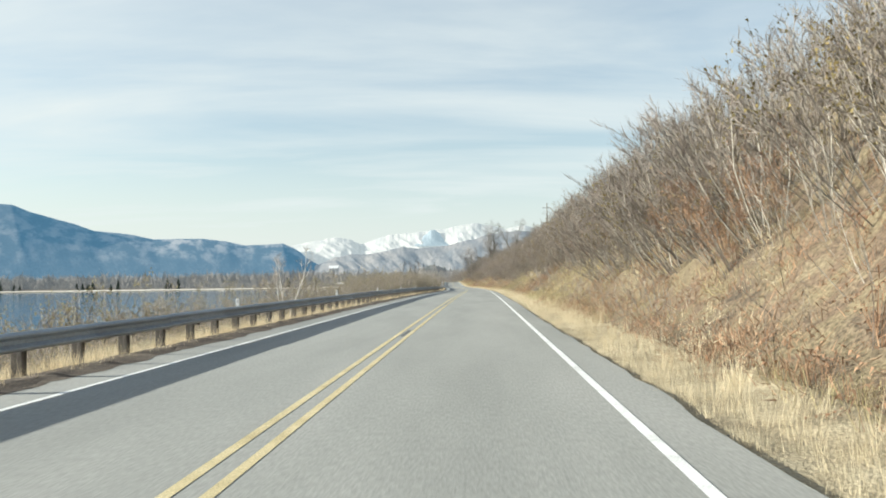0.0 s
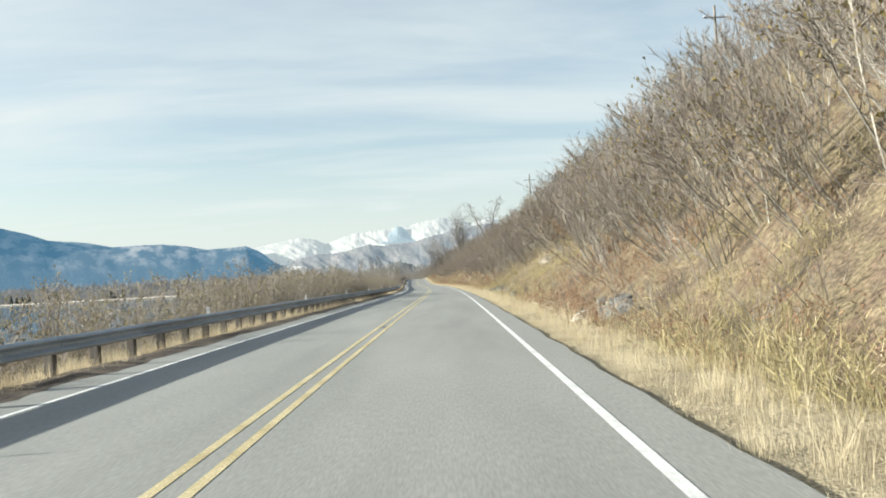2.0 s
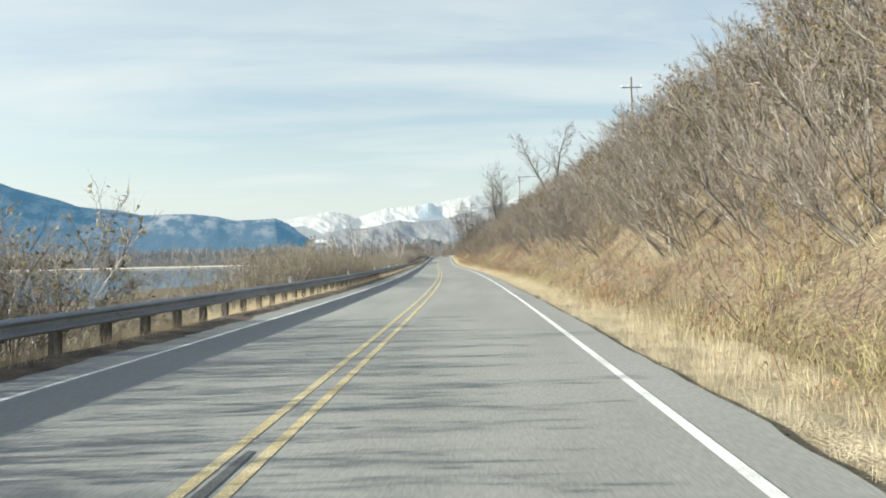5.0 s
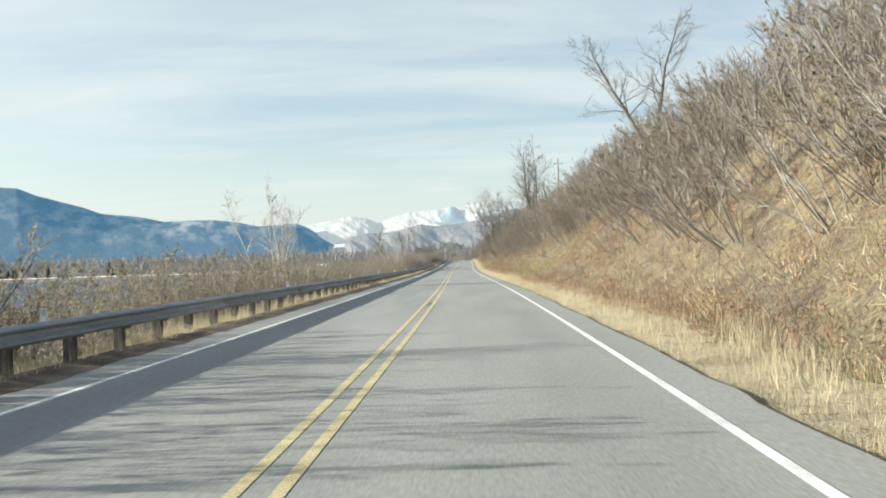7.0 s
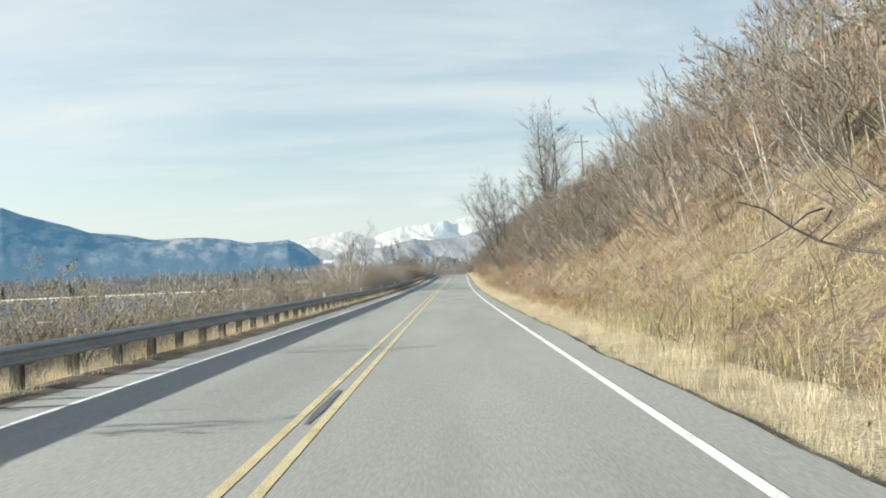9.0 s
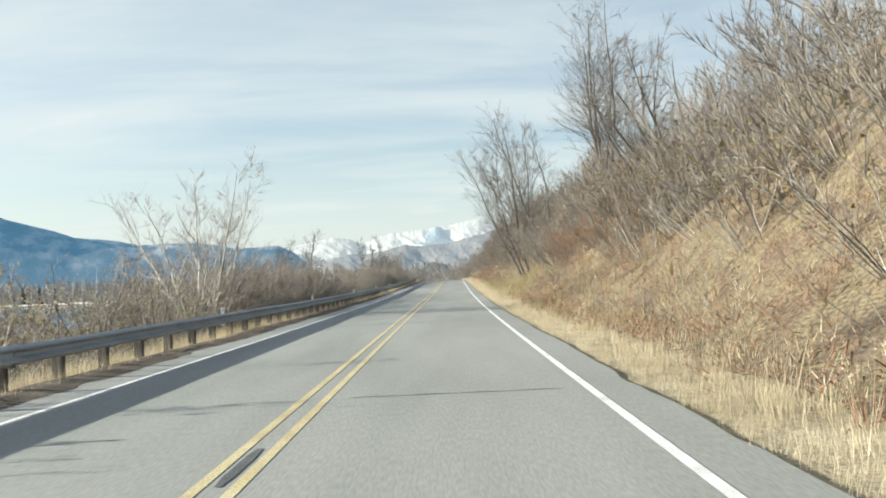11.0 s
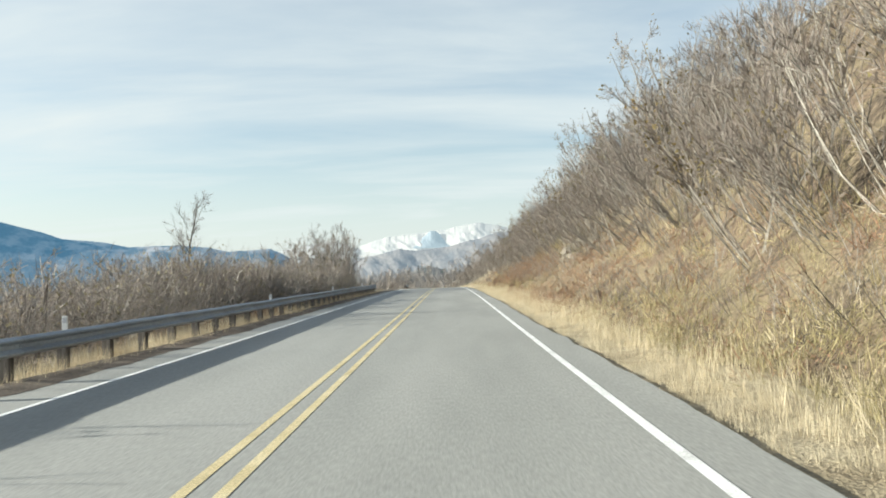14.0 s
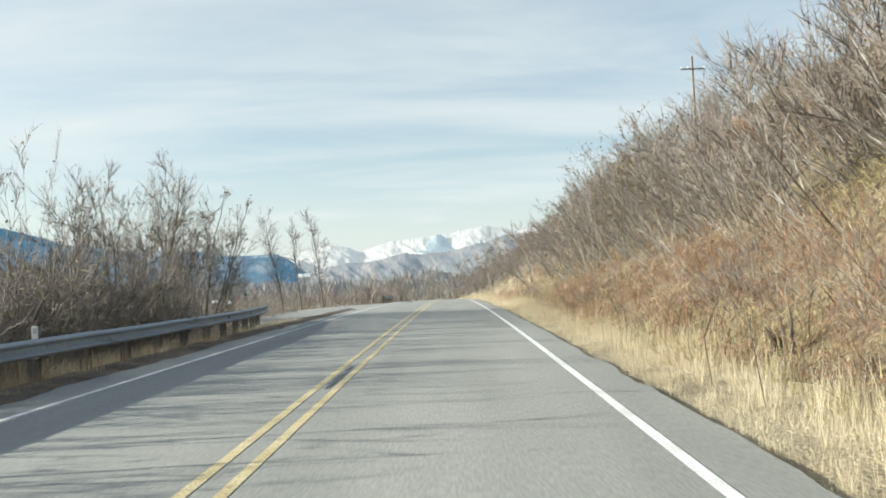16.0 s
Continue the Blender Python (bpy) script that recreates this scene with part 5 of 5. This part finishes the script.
for k, (s_, d_, h_) in enumerate([(332, 13.4, 8.5), (327, 13.0, 7.5)]):
    tree("sprawling_tree", s_, d_, h_, 3, "crooked bare tree sprawling out over the hillside brush", "tree", 1150 + k, 0.5, (-0.85, -0.1), 0.10, 16, 0, 0.9, "sprawling trees on the hillside", 0.15, fine=0.010)

# pale alder shrubs standing out of the brush
def alder(seed, leaves):
    v, f, mi = shrub(seed, 3.2, 9, 6, 11, 1.25, leaves, 0.75, (-0.9, -0.1, 0), 4, 0.5)
    root = tagged(new("alder_shrub"), "sprawling bare alder shrub with pale grey stems on the slope" if not leaves else "alder shrub with a few yellowing leaves on the slope", "shrub", "alder shrubs on the slope")
    split_plant(root, v, f, mi)
    return root


_rs = np.random.RandomState(77)
_kinds = [alder(1000 + i, 0 if i < 4 else 260) for i in range(5)]
_done = 0
for k in range(150):
    s_ = 12 + 3.05 * k + _rs.uniform(-1, 1)
    d_ = float(np.interp(s_, FOOT_S, FOOT_D)) + _rs.uniform(0.3, 2.6)
    if abs(s_ - 371) < 7:
        continue
    x, y, z = spot(s_, d_)
    m = Matrix.Translation((float(x), float(y), float(z))) @ Matrix.Rotation(_rs.uniform(-0.9, 0.9), 4, "Z") @ Matrix.Diagonal((*([_rs.uniform(0.7, 1.15)] * 3), 1))
    ob = _kinds[_done % 5] if _done < 5 else copy_thing(_kinds[_rs.randint(0, 5)], m)
    ob.matrix_basis = m
    _done += 1

# ---------------------------------------------------------------- utility poles


def utility_pole(s, d, top):
    z0 = float(spot(s, d)[2])
    h = top - z0
    root = tagged(new("utility_pole"), "grey timber utility pole with one crossarm on the hill crest", "utility pole", "utility poles on the hill")
    x, y, _ = spot(s, d)
    root.location = (float(x), float(y), z0)
    root.rotation_euler = (0, 0, float(heading(s)))
    g = Geo()
    g.tube([(0, 0, -0.5), (0, 0, h * 0.5), (0, 0, h)], [0.17, 0.15, 0.12], 10, 0)
    v, f, mi = g.arrays()
    part("pole", mesh_from("pole", v, f, [M_POLE], mi, True), root)
    bm = bmesh.new()
    box(bm, -1.25, 1.25, -0.23, -0.125, h - 1.38, h - 1.25, 0.01)
    arm = part("crossarm", bm_mesh("crossarm", bm, [M_POLE]), root)
    bm = bmesh.new()
    bmesh.ops.create_cone(bm, cap_ends=True, segments=10, radius1=0.06, radius2=0.04, depth=0.2)
    me = bm_mesh("insulator", bm, [M_REFLECT])
    for xx in (-1.15, -0.5, 1.15):
        part("insulator", me, arm, m=Matrix.Translation((xx, -0.178, h - 1.15)))
    return root


for s_, d_, t_ in ((141.5, 31.2, 27.9), (234.2, 24.2, 22.8), (385.8, 25.5, 25.2), (497, 27.0, 24.2)):
    utility_pole(s_, d_, t_)

# ---------------------------------------------------------------- rocks, stumps, branches


M_PALEBLOCK = mat("whitish_rock", [(0.34, 0.32, 0.28), (0.46, 0.44, 0.40)], scale=2.5, fine=12, rough=0.95, bump=0.6, bump_dist=0.03)


def boulder_mesh(seed, squash=(1, 0.8, 0.6), m=None, sub=3):
    bm = bmesh.new()
    bmesh.ops.create_icosphere(bm, subdivisions=sub, radius=0.5)
    off = Vector((seed * 3.1, seed * 1.7, 0))
    for v in bm.verts:
        c = v.co.normalized()
        r = 0.5 * (1 + 0.5 * noise.noise(c * 1.3 + off) + 0.16 * noise.noise(c * 4 + off) + 0.06 * noise.noise(c * 11 + off))
        r = min(r, 0.47 / max(abs(c.dot(Vector((0.7, 0.5, 0.5)).normalized())), abs(c.dot(Vector((-0.6, 0.7, 0.4)).normalized())), 0.6))
        v.co = Vector((c.x * squash[0], c.y * squash[1], c.z * squash[2])) * r
    return bm_mesh("boulder", bm, [m or M_ROCK])


def boulder(s, d, size, seed, label, m=None, squash=(1, 0.85, 0.7), sink=0.12):
    ob = tagged(part("boulder", boulder_mesh(seed, squash, m)), label, "boulder")
    x, y, z = spot(s, d)
    ob.matrix_basis = Matrix.Translation((float(x), float(y), float(z) + size * squash[2] * 0.4 - sink * size)) @ Matrix.Rotation(seed * 1.3, 4, "Z") @ Matrix.Diagonal((size, size, size, 1))
    return ob


boulder(82.4, 5.85, 0.55, 1, "pale squarish boulder lying in the verge grass", M_PALEBLOCK)
boulder(83.4, 6.2, 0.36, 2, "pale boulder among grey rubble at the slope's foot", M_PALEBLOCK)
boulder(84.3, 6.9, 0.45, 3, "grey angular boulder in loose rubble")
boulder(82.2, 7.2, 0.4, 4, "grey angular boulder in loose rubble")
for k, (s_, d_, z_) in enumerate([(120.8, 6.2, 0.35), (122.3, 6.3, 0.45), (123.8, 6.6, 0.6), (125.2, 6.4, 0.5), (122.9, 6.9, 0.4)]):
    boulder(s_, d_, z_, 10 + k, "blue-grey rock outcrop at the foot of the slope", None, (1.1, 0.9, 0.6), 0.25)
for k, (s_, d_, z_) in enumerate([(131.2, 6.6, 0.3), (132.0, 7.2, 0.36), (134.5, 6.5, 0.34), (136.5, 6.4, 0.3), (131.6, 6.9, 0.28)]):
    boulder(s_, d_, z_, 20 + k, "grey broken rock on a bare rubble slope", None, (1.1, 0.9, 0.7), 0.15)
for k, (s_, d_, z_) in enumerate([(117.0, 9.8, 1.3), (118.2, 9.7, 1.5), (119.4, 9.9, 1.3), (118.0, 10.7, 1.6)]):
    boulder(s_, d_, z_, 60 + k, "tan weathered rock and earth showing through the slope", M_PALEROCK, (0.7, 1.15, 0.6), 0.36)
for k, (s_, d_, z_) in enumerate([(414.2, 9.5, 1.1), (415.6, 9.3, 1.3), (416.8, 9.4, 1.0), (415.2, 10.1, 1.2), (411.2, 9.9, 0.9), (412.4, 10.3, 1.1), (412.6, 12.3, 1.2), (413.8, 12.7, 1.0)]):
    boulder(s_, d_, z_, 30 + k, "pale weathered rock face showing through the grass", M_PALEROCK, (0.8, 1.2, 0.75), 0.42)


def stone_template(seed):
    me = boulder_mesh(seed, (1, 0.8, 0.6), None, 1)
    v = np.array([x.co[:] for x in me.vertices])
    f = np.array([list(p.vertices) for p in me.polygons])
    bpy.data.meshes.remove(me)
    return v, f, np.zeros(len(f), int)


STONES = [stone_template(50 + i) for i in range(5)]
s_, d_, P = spread_over(26000, 76, 148, 5.2, 9.2, 61, lambda s, d: bare_rock(s, d) ** 1.3)
P[:, 2] += np.clip(0.22 * (bare_rock(s_, d_) - 0.32), 0, 1) + 0.02
scatter("rubble", STONES, P, [M_ROCK], "loose grey broken stones on the bare slope", "rubble", (0.03, 0.11), 0.1, 62)
_, _, P = spread_over(1100, 5, 250, 4.37, 4.75, 63)
scatter("edge_gravel", STONES, P, [M_ROCK], "dark crumbs of stone along the broken asphalt edge", "gravel", (0.03, 0.1), 0.1, 64)


M_ROT = mat("rotten_wood", [(0.06, 0.048, 0.04), (0.11, 0.088, 0.073), (0.17, 0.142, 0.12)], scale=5, fine=30, rough=0.95, bump=0.6, stretch=(1, 1, 0.2))


def stalk(seed):
    """A dead upright weed stalk with a few side sprigs."""
    rs = np.random.RandomState(seed)
    g = Geo()
    h = rs.uniform(0.7, 1.1)
    pts = np.array([(0, 0, -0.1), (rs.uniform(-.05, .05), rs.uniform(-.05, .05), h * 0.55), (rs.uniform(-.16, .16), rs.uniform(-.16, .16), h)])
    g.tube(pts, [0.009, 0.007, 0.003], 3, 0)
    for k in range(6):
        q = pts[1] + (pts[2] - pts[1]) * rs.uniform(0, 1)
        g.cone(q, q + unit(rs.randn(3) * 0.6 + np.array([0, 0, 1.0])) * rs.uniform(0.1, 0.22), 0.006)
    return g.arrays()


_, _, P = spread_over(620, 12, 470, 5.2, 8.6, 172, lambda s, d: 0.3 + 0.7 * patchy(s, d, 173, 5.0, 0.42, 0.56))
scatter("dead_stalks", [stalk(1400 + i) for i in range(6)], P, [M_ROT], "thin dark dead weed stalks standing in the dry grass", "stalks", (0.6, 1.15), 0.12, 174)


def stump(s, d, h, seed, label, n=3):
    """Broken upright splinters of a rotten trunk."""
    rs = np.random.RandomState(seed)
    g = Geo()
    for i in range(n * 2):
        a = rs.uniform(0, 6.28)
        b = np.array([np.cos(a), np.sin(a), 0]) * rs.uniform(0.04, 0.24)
        top_ = h * rs.uniform(0.35, 1.0)
        e = b * 1.7 + np.array([rs.uniform(-.14, .14), rs.uniform(-.14, .14), top_])
        g.tube([b + (0, 0, -0.2), (b + e) / 2 + rs.randn(3) * 0.02, e], [rs.uniform(0.04, 0.07), rs.uniform(0.02, 0.045), 0.006], 5, 0)
    v, f, mi = g.arrays()
    ob = tagged(part("stump", mesh_from("stump", v, f, [M_ROT], mi)), label, "stump")
    x, y, z = spot(s, d)
    ob.location = (float(x), float(y), float(z))
    return ob


stump(107.4, 6.7, 0.85, 1, "dark splintered stump in the yellow grass")
stump(395.5, 7.4, 0.7, 2, "dark broken stump standing in dry grass", 2)
stump(428.6, 6.8, 0.75, 3, "weathered splintered stump in the grass bank", 4)
boulder(110.2, 6.25, 0.75, 45, "blocky grey boulder standing in the verge grass", None, (1, 0.8, 0.75), 0.2)
stump(130.1, 6.75, 0.6, 5, "thin dark stump at the edge of the rubble", 1)


def fallen_branch(s, d, length, turn, seed, label):
    rs = np.random.RandomState(seed)
    g = Geo()
    pts = [np.array([0, 0, 0.1])]
    w = np.array([np.cos(turn), np.sin(turn), 0.25])
    for i in range(5):
        w = unit(w + rs.randn(3) * 0.22)
        pts.append(pts[-1] + w * length / 5)
    g.tube(pts, np.linspace(0.034, 0.010, 6), 6, 0)
    for i in (2, 3, 3, 4, 4):
        e = pts[i] + unit(rs.randn(3) + np.array([0, 0, 0.8])) * length * 0.35
        g.tube([pts[i], (pts[i] + e) / 2 + rs.randn(3) * 0.05, e], [0.015, 0.011, 0.005], 5, 0)
    v, f, mi = g.arrays()
    ob = tagged(part("fallen_branch", mesh_from("fallen_branch", v, f, [M_POLE], mi, True)), label, "branch")
    x, y, z = spot(s, d)
    ob.location = (float(x), float(y), float(z) + 0.05)
    return ob


for k, (s_, d_, L_, t_) in enumerate([(124, 10.6, 2.0, 2.9), (252, 9.0, 2.8, 2.6), (256, 9.8, 2.4, 3.3), (444, 8.6, 2.2, 2.8), (404, 7.6, 1.6, 0.6)]):
    fallen_branch(s_, d_, L_, t_, 70 + k, "bleached bare branch lying on the slope")

# ---------------------------------------------------------------- road wear
for k, (s_, w0, w1) in enumerate([(239.2, 0.4, 3.5), (56.0, -3.0, -0.3), (300.5, 0.5, 3.3)]):
    ss_ = np.linspace(w0, w1, 24)
    x, y, z = place(s_ + 0.18 * (fbm(ss_ * 1.3, ss_ * 0 + k, 83) - 0.5), ss_, 0.003)
    x2, y2, z2 = place(s_ + 0.05 + 0.03 * np.sin(ss_ * 9) + 0.18 * (fbm(ss_ * 1.3, ss_ * 0 + k, 83) - 0.5), ss_, 0.003)
    v = np.stack([np.stack([x, y, z], 1), np.stack([x2, y2, z2], 1)], 1).reshape(-1, 3)
    tagged(part("road_crack", mesh_from("road_crack", v, grid_faces(24, 2), [M_TAR])), "dark sealed crack across the asphalt", "crack", kind="structure")
for k, (s_, L_) in enumerate([(31, 2.4), (58, 2.6), (84, 1.2), (139, 2.2), (176, 1.2), (214, 2.0), (247, 2.6), (296, 1.4), (341, 2.0), (402, 2.4), (428, 3.0)]):
    q = np.linspace(s_, s_ + L_, 9)
    wd = 0.02 + 0.04 * np.sin(np.linspace(0.2, 2.9, 9)) * (0.6 + 0.5 * vnoise(q * 3, q * 0, k))
    v = np.stack([np.stack(place(q, 0.067 - wd, 0.006), 1), np.stack(place(q, 0.067 + wd, 0.006), 1)], 1).reshape(-1, 3)
    tagged(part("road_patch", mesh_from("road_patch", v, grid_faces(9, 2)[:, ::-1], [M_TAR])), "dark worn patch between the yellow lines", "patch", kind="structure")

# ---------------------------------------------------------------- far shore


def spruce(x, y, h, seed):
    rs = np.random.RandomState(seed)
    root = tagged(new("spruce"), "dark spruce on the far shore", "tree", "far shore spruces")
    root.location = (x, y, -3.7)
    g = Geo()
    g.tube([(0, 0, -0.3), (0, 0, h * 0.95)], [0.25, 0.03], 6, 0)
    v, f, mi = g.arrays()
    part("trunk", mesh_from("trunk", v, f, [M_POST], mi), root)
    g = Geo()
    n = 260
    t = rs.uniform(0.06, 1, n)
    a = rs.uniform(0, 6.28, n)
    st = np.stack([0 * t, 0 * t, h * t], 1)
    w = np.stack([np.cos(a), np.sin(a), -0.25 + 0 * a], 1)
    np.random.seed(seed)
    g.twigs(st, w, (1.05 - t) * h * 0.40 * rs.uniform(0.6, 1.15, n), np.full(n, 0.7), 0)
    v, f, mi = g.arrays()
    part("crown", mesh_from("crown", v, f, [M_SPRUCE], mi), root)


_rs = np.random.RandomState(88)
for x0, n, w in ((-470, 5, 26), (-415, 4, 14), (-345, 4, 20), (-320, 5, 16), (-250, 3, 12), (-120, 3, 20)):
    for k in range(n):
        spruce(x0 + _rs.uniform(-w, w), 806 + _rs.uniform(0, 25), _rs.uniform(7, 12), int(_rs.randint(1, 9999)))

# low wooded knolls in the middle distance, and the buildings on the flat
_rs = np.random.RandomState(91)
_a, _r = np.meshgrid(np.linspace(0, 2 * np.pi, 29), np.linspace(0, 2.6, 14), indexing="ij")
_tops = []
for k, (x0, y0, h0, w0) in enumerate([(-182, 1840, 26, 62), (9, 1896, 40, 64), (66, 1900, 27, 58), (-82, 1894, 20, 90)]):
    wob = 0.75 + 0.5 * fbm(np.cos(_a) * 1.3 + k * 7, np.sin(_a) * 1.3 + _r * 0.8, 95)
    v = np.stack([x0 + np.cos(_a) * _r * w0, y0 + np.sin(_a) * _r * w0 * 1.6, -5 + h0 * wob / (1 + _r ** 3) - 1.2 * _r], 2)
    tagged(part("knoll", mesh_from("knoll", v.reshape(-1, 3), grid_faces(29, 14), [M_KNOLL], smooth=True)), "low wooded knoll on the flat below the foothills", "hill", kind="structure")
    pick = v[:-1, 1:9].reshape(-1, 3)
    _tops.append(pick[_rs.randint(0, len(pick), 40)])


def small_spruce(seed, h=9.0):
    rs = np.random.RandomState(seed)
    np.random.seed(seed)
    g = Geo()
    n = 46
    u, a = rs.uniform(0.05, 1, n), rs.uniform(0, 6.28, n)
    g.twigs(np.stack([0 * u, 0 * u, h * u], 1), np.stack([np.cos(a), np.sin(a), -0.3 + 0 * a], 1), (1.08 - u) * h * 0.27, np.full(n, 1.3), 0)
    return g.arrays()


scatter("knoll_spruces", [small_spruce(1200 + i) for i in range(3)], np.concatenate(_tops), [M_SPRUCE], "dark spruces dotted over the wooded knolls", "trees", (0.7, 1.2), 0.02, 96)


def gabled(name, x, y, z, w, d, h, rise, wall_m, roof_m, label):
    """A plain gabled house with eaves."""
    root = tagged(new(name), label, "building")
    root.location = (x, y, z)
    bm = bmesh.new()
    box(bm, -w / 2, w / 2, -d / 2, d / 2, -1.0, h, 0.05)
    part("wall", bm_mesh("wall", bm, [wall_m]), root)
    e = 0.06 * w
    bm = bmesh.new()
    vs = [bm.verts.new(c) for c in ((-w / 2 - e, -d / 2 - e, h), (w / 2 + e, -d / 2 - e, h), (w / 2 + e, d / 2 + e, h), (-w / 2 - e, d / 2 + e, h), (-w / 2 - e, 0, h + rise), (w / 2 + e, 0, h + rise))]
    for q in ((0, 1, 5, 4), (2, 3, 4, 5), (1, 2, 5), (3, 0, 4), (3, 2, 1, 0)):
        bm.faces.new([vs[i] for i in q])
    part("roof", bm_mesh("roof", bm, [roof_m]), root)
    return root


gabled("distant_building", -190, 1704, -4, 18, 14, 35, 6, M_HOUSE, M_HOUSE, "tall white building standing over the far woods")
gabled("shed", -81, 792, -3.6, 8, 6, 3.2, 1.6, M_POLE, M_HOUSE, "low shed with a pale roof on the far shore")
for x0, y0, h0 in ((-71, 796, 9.0), (-68, 800, 7.0)):
    spruce(x0, y0, h0, int(h0 * 10))
